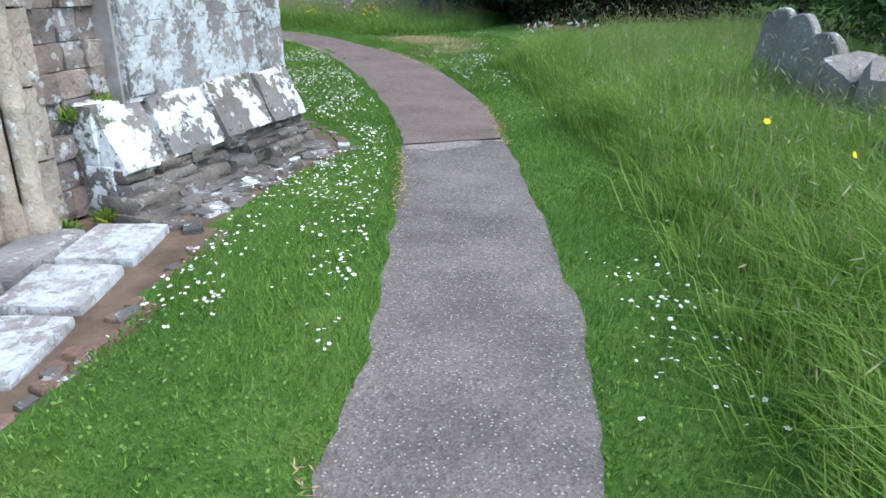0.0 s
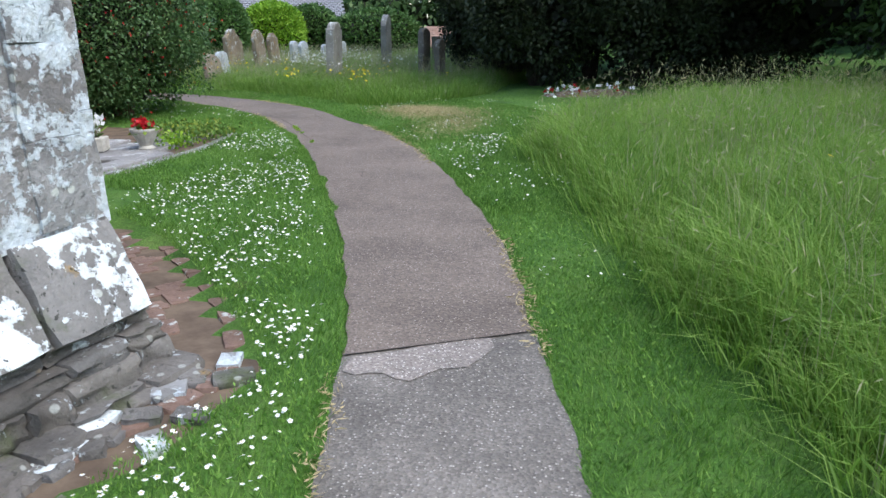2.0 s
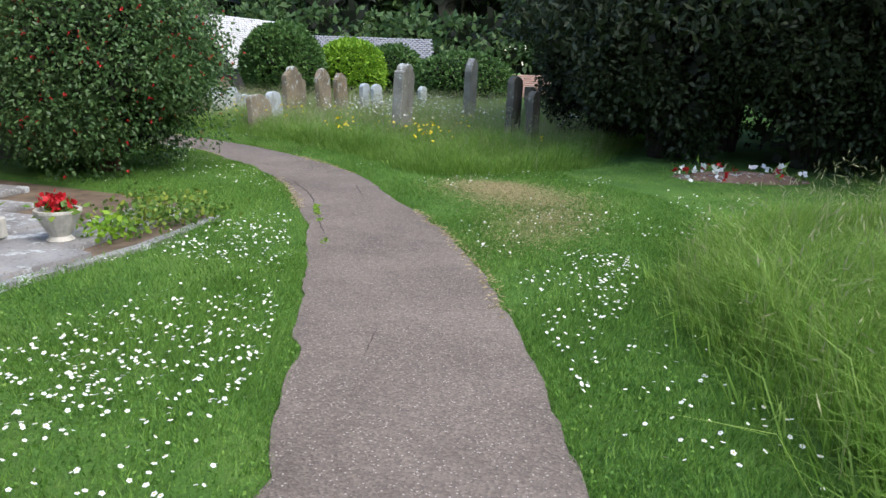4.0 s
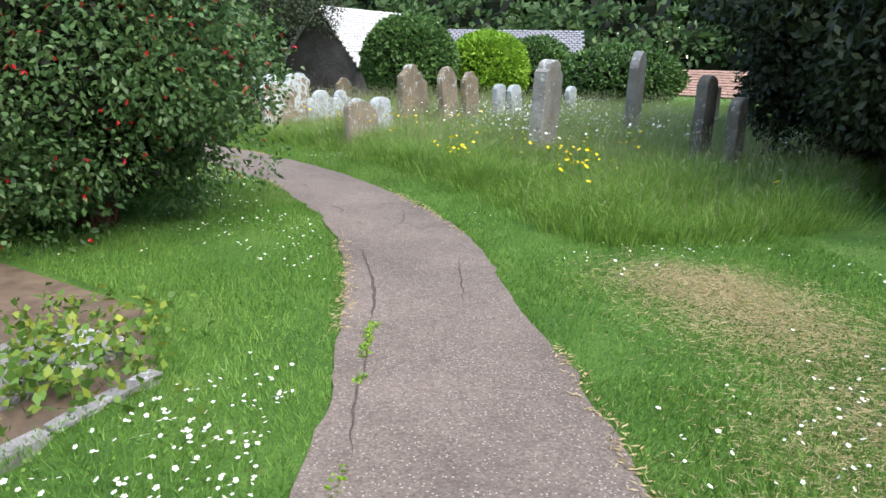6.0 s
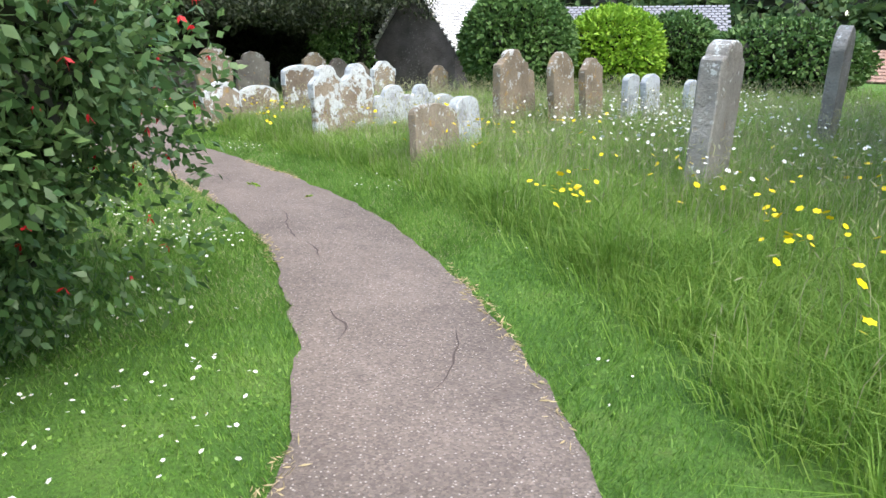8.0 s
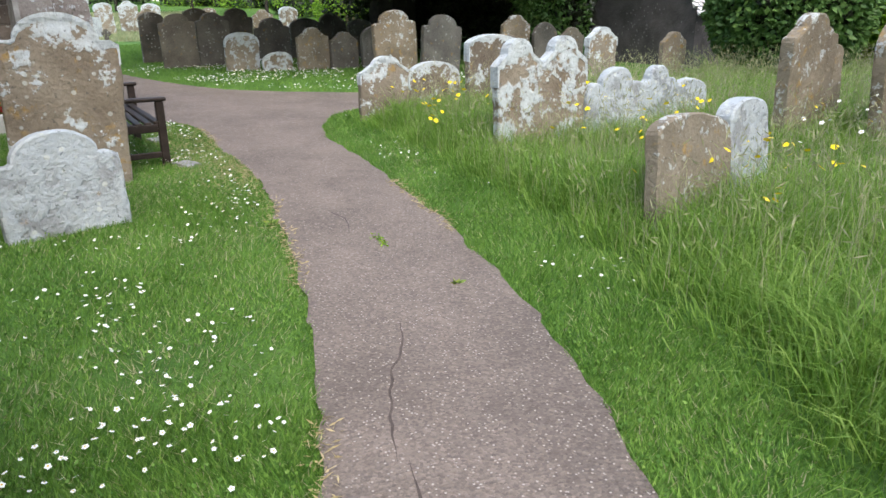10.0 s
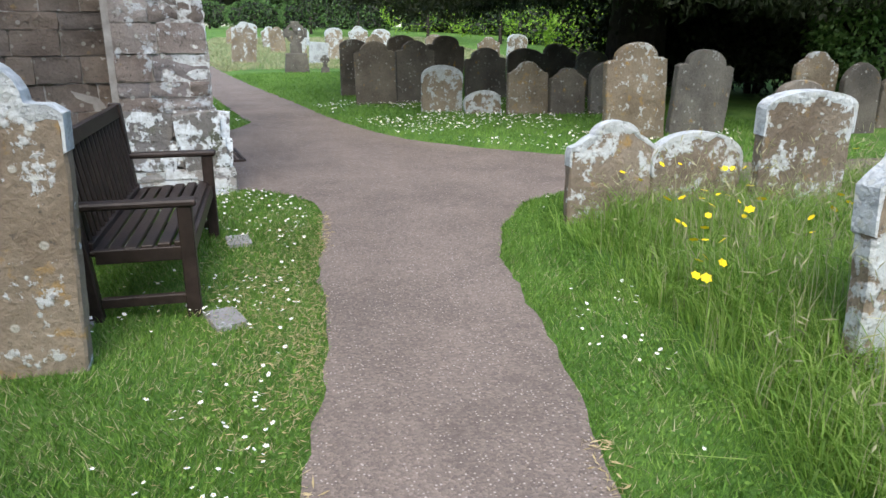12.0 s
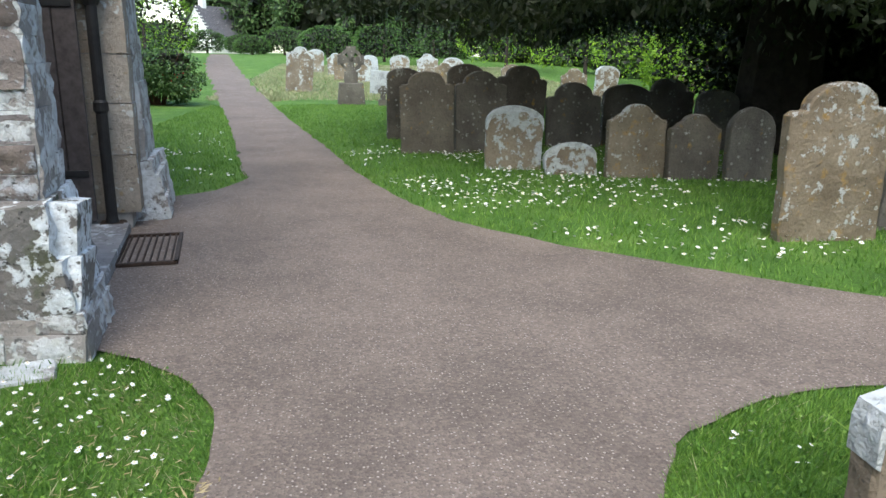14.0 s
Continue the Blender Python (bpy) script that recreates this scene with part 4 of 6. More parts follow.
# island in the uncut grass
headstone(-15.32, 19.20, 0.70, 0.79, 0.10, "ogee", H_CAP, L_CAP, -3, (2, 0))
headstone(-15.26, 19.84, 0.72, 0.70, 0.10, "round", H_CAP, L_CAP, -3, (2, 0))
headstone(-15.05, 20.57, 0.71, 1.01, 0.12, "segment", H_CAP, L_CAP, -4, (-2, 1))
headstone(-12.66, 19.50, 1.02, 1.10, 0.12, "double", H_BLOTCH, "double-humped headstone streaked with white lichen", -4, (4, 1))
headstone(-12.55, 20.33, 0.76, 0.80, 0.11, "lobed", H_WHITE, "low three-lobed pale headstone in long grass", -4, (3, 0))
headstone(-12.68, 21.07, 0.56, 0.77, 0.12, "lobed", H_WHITE, "low three-lobed pale headstone in long grass", 0, (3, 2))
headstone(-12.9, 21.75, 0.55, 0.58, 0.12, "round", H_WHITE, "small pale round-topped headstone in long grass", 0, (0, -3))
headstone(-10.27, 18.78, 0.82, 0.76, 0.11, "segment", H_TAN, "low leaning tan headstone in long grass", 8, (8, -5))
headstone(-10.38, 19.46, 0.46, 0.80, 0.14, "round", H_WHITE, "small pale round-topped headstone in long grass", 6, (6, 2))
headstone(-16.53, 23.85, 0.62, 0.98, 0.12, "ogee", H_CAP, L_CAP, 0, (0, 0))
headstone(-16.96, 26.1, 0.62, 0.83, 0.12, "ogee", H_TAN, L_TAN, 0, (0, 2))
headstone(-19.05, 21.33, 0.83, 1.27, 0.12, "shoulder", H_TAN, L_TAN, 0, (-3, 4))
headstone(-19.38, 22.42, 0.84, 1.17, 0.12, "shoulder", H_GREYSHADE, "grey-brown headstone with pale lichen spots at its foot", 0, (-2, -3))
headstone(-19.1, 24.0, 0.66, 1.14, 0.11, "ogee", H_TAN, L_TAN, 0, (0, 0))
headstone(-18.9, 24.6, 0.58, 1.0, 0.11, "gothic", H_GREYSHADE, L_GREY, 0, (0, 2))
headstone(-19.3, 25.6, 0.62, 0.86, 0.11, "ogee", H_GREYSHADE, L_GREY, 0, (0, -2))
headstone(-18.0, 22.95, 0.6, 0.85, 0.11, "round", H_GREYSHADE, L_GREY, 0, (2, 3))
# middle ground
headstone(-11.42, 21.65, 0.76, 1.30, 0.14, "ogee", H_TAN, L_TAN, 4, (0, 1))
headstone(-11.5, 22.2, 0.3, 1.0, 0.14, "round", H_TAN, "narrow tan headstone close beside another", 4, (2, 3))
headstone(-10.82, 22.15, 0.60, 1.27, 0.13, "gothic", H_TAN, "pointed tan headstone with a white edge", 4, (3, 3))
headstone(-10.86, 23.05, 0.58, 1.17, 0.13, "ogee", H_TAN, L_TAN, 4, (2, 4))
headstone(-10.44, 23.45, 0.36, 0.92, 0.12, "round", H_WHITE, "small pale round-topped headstone in long grass", 0, (0, 0))
headstone(-10.57, 24.5, 0.5, 0.88, 0.12, "round", H_WHITE, "small pale round-topped headstone in long grass", 0, (3, 5))
headstone(-10.4, 25.6, 0.4, 0.75, 0.12, "round", H_WHITE, "small pale round-topped headstone in long grass", 0, (0, -3))
headstone(-10.3, 26.9, 0.45, 0.8, 0.12, "round", H_WHITE, "small pale round-topped headstone in long grass", 0, (0, 3))
headstone(-7.36, 19.1, 0.62, 1.43, 0.19, "shoulder", H_PLAIN, "tall leaning grey slab headstone among yellow flowers", 4, (-2, -2))
headstone(-7.48, 23.2, 0.66, 1.62, 0.16, "gothic", H_PLAIN, "tall leaning pointed headstone with a pale edge", 6, (-3, 7))
headstone(-5.4, 19.85, 0.58, 1.27, 0.14, "round", H_GREYSHADE, "dark grey headstone half under the tree", 0, (0, -4))
headstone(-4.86, 19.3, 0.5, 1.03, 0.13, "round", H_GREYSHADE, "dark grey headstone half under the tree", 0, (0, 2))
headstone(-6.6, 25.5, 0.5, 0.95, 0.2, "flat", H_GREYSHADE, "squat grey stone post in long grass", 0, (0, 0))
# row before the yew
for x, y, w, h, st, mt, lb, sd in ((-24.2, 18.72, 0.76, 1.19, "shoulder", H_GREYSHADE, L_GREY, 2), (-24.3, 19.48, 0.74, 1.2, "shoulder", H_GREYSHADE, L_GREY, 0), (-22.7, 19.62, 0.70, 0.82, "round", H_BLOTCH, "low round-topped headstone blotched white with lichen", -1),
                               (-22.3, 20.26, 0.62, 0.42, "round", H_BLOTCH, "broken stump of a lichened headstone", 8), (-22.06, 20.95, 0.70, 0.90, "ogee", H_TAN, "tan headstone with ochre lichen before the yew", 1), (-21.94, 21.6, 0.64, 0.80, "ogee", H_GREYSHADE, L_GREY, -1),
                               (-21.82, 22.24, 0.56, 0.90, "gothic", H_GREYSHADE, L_GREY, 2), (-26.0, 18.5, 0.56, 1.2, "round", H_GREYSHADE, L_GREY, 0), (-25.9, 19.5, 0.6, 1.28, "round", H_GREYSHADE, L_GREY, 0), (-25.3, 20.25, 0.8, 1.28, "shoulder", H_GREYSHADE, L_GREY, -3), (-25.0, 21.1, 0.86, 1.04, "shoulder", H_GREYSHADE, L_GREY, 2),
                               (-25.2, 22.0, 0.78, 1.02, "round", H_GREYSHADE, L_GREY, 0), (-25.3, 22.75, 0.84, 1.12, "shoulder", H_GREYSHADE, L_GREY, 1), (-24.6, 23.2, 0.66, 0.98, "round", H_GREYSHADE, L_GREY, -2), (-21.6, 22.9, 0.56, 0.8, "round", H_GREYSHADE, L_GREY, 3)):
    headstone(x, y, w, h, 0.12, st, mt, lb, random.uniform(-4, 4), (random.uniform(-2, 3), sd))
# far lawn
for x, y, w, h, st, mt in ((-39.2, 15.9, 0.9, 1.55, "ogee", H_CAP), (-38.5, 18.6, 0.7, 0.85, "flat", H_WHITE), (-41, 19.5, 0.7, 1.3, "round", H_BLOTCH), (-42, 20.6, 0.8, 1.35, "ogee", H_BLOTCH), (-43, 21.6, 0.8, 1.2, "round", H_BLOTCH), (-40, 20.9, 0.7, 1.1, "ogee", H_TAN),
                           (-45, 18.2, 0.7, 1.1, "round", H_BLOTCH), (-46, 17.3, 0.7, 1.2, "ogee", H_TAN), (-50, 17.0, 0.8, 1.1, "ogee", H_BLOTCH), (-52, 15.9, 0.8, 1.2, "round", H_BLOTCH), (-53, 15.0, 0.7, 1.0, "ogee", H_TAN), (-51, 18.6, 0.9, 1.0, "round", H_WHITE),
                           (-36, 24.5, 0.8, 1.1, "ogee", H_TAN), (-37.5, 26, 0.8, 1.15, "round", H_BLOTCH), (-35, 27.5, 0.9, 1.0, "ogee", H_TAN), (-34, 22.6, 0.7, 1.0, "shoulder", H_TAN), (-39, 23.2, 0.7, 1.1, "round", H_TAN)):
    headstone(x, y, w, h, 0.15, st, mt, "distant lichen-spotted headstone on the open lawn", random.uniform(-8, 8), (random.uniform(-3, 4), random.uniform(-5, 5)), float(far_rise(x)))
# leaning stones and boulders of the low wall across the grass
headstone(1.42, 8.25, 0.42, 1.0, 0.1, "gothic", H_PLAIN, "leaning grey headstone against the low wall", 214, (3, -9), 0.1)
headstone(1.52, 7.78, 0.42, 0.97, 0.1, "gothic", H_PLAIN, "leaning grey headstone against the low wall", 214, (3, -9), 0.1)
headstone(1.66, 7.35, 0.46, 0.84, 0.12, "gothic", H_PLAIN, "leaning grey headstone against the low wall", 214, (3, -11), 0.1)
for x, y, z, w, l, h, r, rx in ((1.95, 6.9, 0.52, 0.55, 0.5, 0.42, 20, 20), (2.2, 6.35, 0.50, 0.75, 0.6, 0.50, -15, 14), (2.25, 5.6, 0.50, 0.7, 0.6, 0.5, 10, 10), (1.98, 6.75, 0.24, 0.5, 0.5, 0.34, 0, 0), (2.1, 6.2, 0.22, 0.6, 0.55, 0.36, 10, 0), (2.1, 5.6, 0.2, 0.6, 0.6, 0.4, -8, 6),
                                  (1.95, 4.95, 0.26, 0.6, 0.5, 0.55, 20, -18), (2.3, 4.8, 0.45, 0.6, 0.6, 0.5, 0, 10), (2.3, 7.4, 0.3, 0.5, 0.6, 0.5, 30, 5), (2.5, 4.0, 0.3, 0.6, 0.8, 0.6, 10, 4), (2.6, 3.2, 0.3, 0.6, 0.8, 0.6, -5, 4), (2.6, 2.3, 0.3, 0.6, 0.8, 0.6, 10, 4)):
    o = tagged(new("wall_boulder", random.choice(B_WALLCAP)), "rough grey boulder of a tumbled low wall", "stone", "boulders of the low wall")
    o.matrix_world = pose(x, y, z, rx, random.uniform(-8, 8), r) @ Matrix.Diagonal((w, l, h, 1))


def cross_stone(x, y, h, z):
    """Ring-headed cross on a tapered stone base."""
    bm = bmesh.new()
    w = h * 0.5
    lo, hi = (-0.09 * h, -w / 2, -0.2), (0.09 * h, w / 2, 0.42 * h)
    box(bm, lo, hi, 0.02)
    for v in bm.verts:
        if v.co.z > 0.3 * h:
            v.co.y *= 0.8
    box(bm, (-0.06 * h, -0.11 * h, 0.42 * h), (0.06 * h, 0.11 * h, 0.6 * h), 0.01)
    cz, R = 0.79 * h, 0.19 * h
    for a in (0, 90, 180, 270):
        m = Matrix.Translation((0, 0, cz)) @ Matrix.Rotation(radians(a), 4, "X")
        vs = [bm.verts.new(m @ Vector((s * 0.055 * h, u, v))) for s in (1, -1) for u, v in ((-0.035 * h, 0), (0.035 * h, 0), (0.085 * h, 0.22 * h), (-0.085 * h, 0.22 * h))]
        for f in ((0, 1, 2, 3), (7, 6, 5, 4), (0, 4, 5, 1), (1, 5, 6, 2), (2, 6, 7, 3), (3, 7, 4, 0)):
            bm.faces.new([vs[k] for k in f])
    n = 28
    rings = [[bm.verts.new((sx * 0.04 * h, r * math.cos(2 * math.pi * k / n), cz + r * math.sin(2 * math.pi * k / n))) for k in range(n)] for sx, r in ((1, R), (1, R * 0.72), (-1, R * 0.72), (-1, R))]
    for a in range(4):
        for k in range(n):
            bm.faces.new((rings[a][k], rings[a][(k + 1) % n], rings[(a + 1) % 4][(k + 1) % n], rings[(a + 1) % 4][k]))
    bmesh.ops.recalc_face_normals(bm, faces=bm.faces[:])
    o = part("stone_cross", bm, H_GREYSHADE, None)
    o.matrix_world = pose(x, y, z, 0, 0, 4)
    tagged(o, "dark ring-headed stone cross on a tapered base", "gravestone", "stone crosses")


cross_stone(-34.2, 17.65, 1.62, 0.0)
cross_stone(-33.8, 18.5, 0.62, 0.0)

# ledger slabs with pots
for c, w, l, r in (((-6.35, 9.05), 0.62, 1.1, 4), ((-6.25, 10.3), 0.7, 1.1, 6), ((-7.05, 9.3), 0.62, 1.1, 6), ((-7.0, 10.5), 0.6, 1.0, 7), ((-7.75, 9.6), 0.6, 1.1, 5), ((-7.75, 10.8), 0.62, 1.1, 8), ((-6.3, 11.45), 0.55, 0.9, 10), ((-8.5, 10.2), 0.62, 1.2, 6), ((-5.85, 9.6), 0.3, 1.5, -2), ((-8.5, 11.4), 0.62, 1.0, 6)):
    o = tagged(new("ledger_slab", random.choice(B_PAVE)), "flat grey ledger slab in the grave plot", "slab", "ledger slabs")
    o.matrix_world = pose(*c, 0.05, random.uniform(-1, 1), random.uniform(-1, 1), r) @ Matrix.Diagonal((w, l, 0.07, 1))
kerb = spline([(-5.75, 8.4), (-5.55, 9.3), (-5.5, 10.6), (-5.72, 11.75)], 0.55)
for a, b in zip(kerb, kerb[1:]):
    d = b - a
    o = tagged(new("kerb_stone", random.choice(B_PAVE)), "narrow stone kerb round the grave plot", "kerb", "kerb stones of the plot")
    o.matrix_world = pose(*((a + b) / 2), 0.03, 0, 0, math.degrees(math.atan2(d[1], d[0]))) @ Matrix.Diagonal((np.linalg.norm(d) * 0.98, 0.09, 0.12, 1))


def leaf_soup(name, pts, length, width, material, droop=0.0, out=None, jitter=0.45):
    """Diamond leaves at points, turned at random; droop pulls their tips down, out turns them outward."""
    n = len(pts)
    d = RNG.normal(size=(n, 3))
    if out is not None:
        d = d * jitter * 2 + out
    d[:, 2] -= droop
    d /= np.linalg.norm(d, axis=1)[:, None]
    s = np.cross(d, RNG.normal(size=(n, 3)))
    s /= np.linalg.norm(s, axis=1)[:, None]
    L = length * RNG.uniform(0.6, 1.3, n)[:, None]
    W = width * RNG.uniform(0.7, 1.2, n)[:, None]
    nrm = np.cross(d, s)
    v = np.stack([pts, pts + d * L * 0.45 + s * W / 2 - nrm * W * 0.15, pts + d * L, pts + d * L * 0.45 - s * W / 2 - nrm * W * 0.15], 1).reshape(-1, 3)
    return soup(name, v, np.arange(4 * n), np.full(n, 4), material)


def tuft_points(n, centre, radii, lumps=26, shell=0.5, seed=0, low=-1.0, lump_size=0.32):
    """Points in leafy lumps spread over an ellipsoid, with gaps between them."""
    r = np.random.default_rng(seed)
    u = r.normal(size=(lumps, 3))
    u /= np.linalg.norm(u, axis=1)[:, None]
    u = u[u[:, 2] > low]
    c = u * (shell + (1 - shell) * r.random((len(u), 1)) ** 0.5) * (1 - lump_size * 0.6)
    k = r.integers(0, len(c), n)
    q = r.normal(size=(n, 3))
    q /= np.linalg.norm(q, axis=1)[:, None]
    size = lump_size * (0.6 + 0.8 * r.random(len(c)))[k][:, None]
    p = c[k] + q * size * r.random((n, 1)) ** 0.35
    return p * np.array(radii) + np.array(centre), q


def shrub(x, y, rx, ry, height, leaves, lumps, size, material, label, flowers=0, seed=3, name="fuchsia_shrub"):
    ob = tagged(new(name), label, "shrub")
    ob.matrix_world = pose(x, y, 0.02)
    bm = bmesh.new()
    for k in range(16):
        a = 2 * math.pi * k / 16 + random.uniform(-0.2, 0.2)
        s = random.uniform(0.35, 0.75)
        mid = (0.35 * s * rx * math.cos(a), 0.35 * s * ry * math.sin(a), height * 0.35)
        tube(bm, (0.1 * math.cos(a), 0.1 * math.sin(a), -0.1), mid, 0.03, 0.02, 6)
        tube(bm, mid, (s * rx * math.cos(a), s * ry * math.sin(a), height * random.uniform(0.55, 0.9)), 0.02, 0.006, 6)
    part("stem", bm, M_TWIG if flowers else M_BARK, ob)
    pts, q = tuft_points(leaves, (0, 0, height * 0.5), (rx, ry, height * 0.5), lumps, 0.55, seed, -0.97)
    under("crown", leaf_soup("crown", pts, size, size * 0.55, material, 0.35, q), ob)
    # large dark leaves inside stand in for the shrub's inner shade
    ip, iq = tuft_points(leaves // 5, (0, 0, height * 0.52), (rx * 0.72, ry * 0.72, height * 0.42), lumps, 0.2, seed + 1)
    under("inner_leaves", leaf_soup("inner_leaves", ip, size * 2.2, size * 1.5, M_CROWNSHADE, 0.2), ob)
    if flowers:
        fp, fq = tuft_points(flowers, (0, 0, height * 0.52), (rx * 1.02, ry * 1.02, height * 0.5), lumps, 0.9, seed, -0.8)
        f3 = np.repeat(fp, 3, 0)
        under("blossoms", leaf_soup("blossoms", f3, 0.042, 0.014, M_RED, 1.8), ob, None, "hanging red fuchsia blossoms")
    return ob


shrub(-8.58, 13.25, 1.62, 1.45, 2.7, 74000, 110, 0.06, M_FUCHSIA, "large green fuchsia shrub hung with red blossoms", 700)


def clipped(x, y, r, height, material, label, n=9000, seed=1, z=0.0):
    ob = tagged(new("clipped_bush"), label, "bush", "clipped bushes")
    ob.matrix_world = pose(x, y, z)
    part("trunk", tube(bmesh.new(), (0, 0, -0.1), (0, 0, height * 0.5), 0.12, 0.08), M_BARK, ob)
    g = np.random.default_rng(seed)
    u = g.normal(size=(n, 3))
    u /= np.linalg.norm(u, axis=1)[:, None]
    u = u[u[:, 2] > -0.75]
    wob = np.array([1 + 0.07 * noise.noise((a * 2.2 + seed, b * 2.2, c * 2.2)) + 0.04 * noise.noise((a * 6, b * 6, c * 6 + seed)) for a, b, c in u])
    p = u * (wob * (0.93 + 0.1 * g.random(len(u))))[:, None] * np.array((r, r, height / 2)) + np.array((0, 0, height * 0.5))
    under("crown", leaf_soup("crown", p, 0.13, 0.08, material, 0.1, u, 0.5), ob)
    # shade within the bush, made of near-black leaves under its surface
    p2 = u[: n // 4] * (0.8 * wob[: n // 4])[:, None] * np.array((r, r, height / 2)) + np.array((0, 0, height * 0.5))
    under("inner_leaves", leaf_soup("inner_leaves", p2, 0.26, 0.2, M_CROWNSHADE, 0, None), ob)


def tree(x, y, height, spread, material, label, leaves=14000, size=0.22, lumps=40, skirt=0, bare=0.3, seed=1, z=0.0, core=True, trunk=0.3, name="tree", droop=0.3, squash=1.0):
    ob = tagged(new(name), label, "tree", "trees")
    ob.matrix_world = pose(x, y, z)
    bm = bmesh.new()
    g = random.Random(seed)
    tube(bm, (0, 0, -0.3), (0.1, 0.05, height * 0.35), trunk, trunk * 0.7, 10)
    tube(bm, (0.1, 0.05, height * 0.35), (0, 0.1, height * 0.85), trunk * 0.7, trunk * 0.15, 8)
    for k in range(12):
        a = 2 * math.pi * k / 12 + g.uniform(-0.3, 0.3)
        h0 = height * g.uniform(max(0.12, bare * 0.8), 0.7)
        rr = spread * g.uniform(0.5, 0.85)
        mid = (rr * 0.5 * math.cos(a), rr * 0.5 * math.sin(a), h0 + height * 0.06)
        tube(bm, (0.05, 0.05, h0), mid, trunk * 0.3, trunk * 0.18, 6)
        tube(bm, mid, (rr * math.cos(a + 0.2), rr * math.sin(a + 0.2), h0 + height * g.uniform(0.0, 0.15)), trunk * 0.18, trunk * 0.04, 6)
    part("trunk", bm, M_BARK, ob)
    zc, zr = height * (1 + bare) / 2, height * (1 - bare) / 2
    p, q = tuft_points(leaves, (0, 0, zc), (spread, spread * squash, zr), lumps, 0.45, seed, -1.0, 0.26)
    under("crown", leaf_soup("crown", p, size, size * 0.42, material, droop, q), ob)
    if skirt:
        a, rr = RNG.uniform(0, 2 * np.pi, skirt), spread * np.sqrt(RNG.uniform(0.08, 1.15, skirt))
        xy = np.column_stack([rr * np.cos(a), rr * np.sin(a) * squash])
        wave = np.array([noise.noise((u * 0.55, v * 0.55, seed)) + 0.5 * noise.noise((u * 1.7, v * 1.7, seed + 3)) for u, v in xy])
        p = np.column_stack([xy, 2.12 - 0.75 * wave + 1.6 * RNG.random(skirt) ** 1.6])
        under("low_foliage", leaf_soup("low_foliage", p, size, size * 0.42, material, 0.9), ob)
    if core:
        # coarse near-black leaves paint the shaded heart of the crown
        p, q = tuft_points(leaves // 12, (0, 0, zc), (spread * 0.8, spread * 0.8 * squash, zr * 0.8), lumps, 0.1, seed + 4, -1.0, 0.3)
        under("inner_leaves", leaf_soup("inner_leaves", p, size * 4.5, size * 3.0, M_CROWNSHADE, 0), ob)
    return ob


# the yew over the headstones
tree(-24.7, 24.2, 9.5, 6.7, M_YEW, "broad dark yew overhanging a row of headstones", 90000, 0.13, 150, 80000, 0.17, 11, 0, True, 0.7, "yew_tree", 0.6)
# shrubs added to make the hollow round the yew trunk dark
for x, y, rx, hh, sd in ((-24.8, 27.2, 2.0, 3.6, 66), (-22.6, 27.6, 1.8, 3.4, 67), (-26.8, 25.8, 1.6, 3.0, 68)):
    shrub(x, y, rx, rx, hh, 9000, 40, 0.16, M_YEW, "added dark shrub filling the shaded hollow under the yew", 0, sd, "evergreen_shrub")
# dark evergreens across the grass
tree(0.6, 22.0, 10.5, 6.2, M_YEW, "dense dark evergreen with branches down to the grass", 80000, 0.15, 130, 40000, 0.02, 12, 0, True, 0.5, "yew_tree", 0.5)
tree(5.6, 17.6, 6.5, 3.0, M_BROAD, "small broad-leaved tree at the edge of the long grass", 12000, 0.18, 50, 0, 0.15, 13, 0, True, 0.16, "small_tree")
shrub(4.6, 11.6, 1.8, 2.2, 2.4, 14000, 40, 0.13, M_HEDGE, "dark dense shrub behind the low wall", 0, 21, "hedge_shrub")
shrub(4.0, 8.3, 1.5, 2.2, 1.9, 16000, 40, 0.11, M_HEDGE, "dark dense shrub behind the low wall", 0, 22, "hedge_shrub")
shrub(4.3, 4.6, 1.5, 2.4, 1.9, 12000, 40, 0.11, M_HEDGE, "dark dense shrub behind the low wall", 0, 23, "hedge_shrub")

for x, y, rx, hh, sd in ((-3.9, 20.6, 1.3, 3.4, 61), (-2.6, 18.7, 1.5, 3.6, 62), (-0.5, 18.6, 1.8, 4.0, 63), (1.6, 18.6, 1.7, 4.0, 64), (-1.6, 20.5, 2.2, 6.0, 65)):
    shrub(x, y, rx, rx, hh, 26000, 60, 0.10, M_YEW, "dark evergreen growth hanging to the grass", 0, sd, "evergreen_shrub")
tree(3.4, 16.6, 5.0, 2.4, M_BROAD, "small broad-leaved tree at the edge of the long grass", 9000, 0.16, 40, 0, 0.08, 14, 0, True, 0.12, "small_tree")

# clipped bushes before the cottages
clipped(-15.35, 27.1, 1.3, 2.6, M_HEDGE, "dark green clipped round bush", 14000, 1)
clipped(-14.1, 29.3, 1.2, 2.2, M_LIME, "bright yellow-green clipped round bush", 13000, 2)
clipped(-13.4, 31.2, 1.15, 2.1, M_HEDGE, "green clipped bush beside the barn", 7000, 3)
clipped(-10.7, 31.4, 1.8, 1.9, M_HEDGE, "green clipped round bush", 9000, 4)

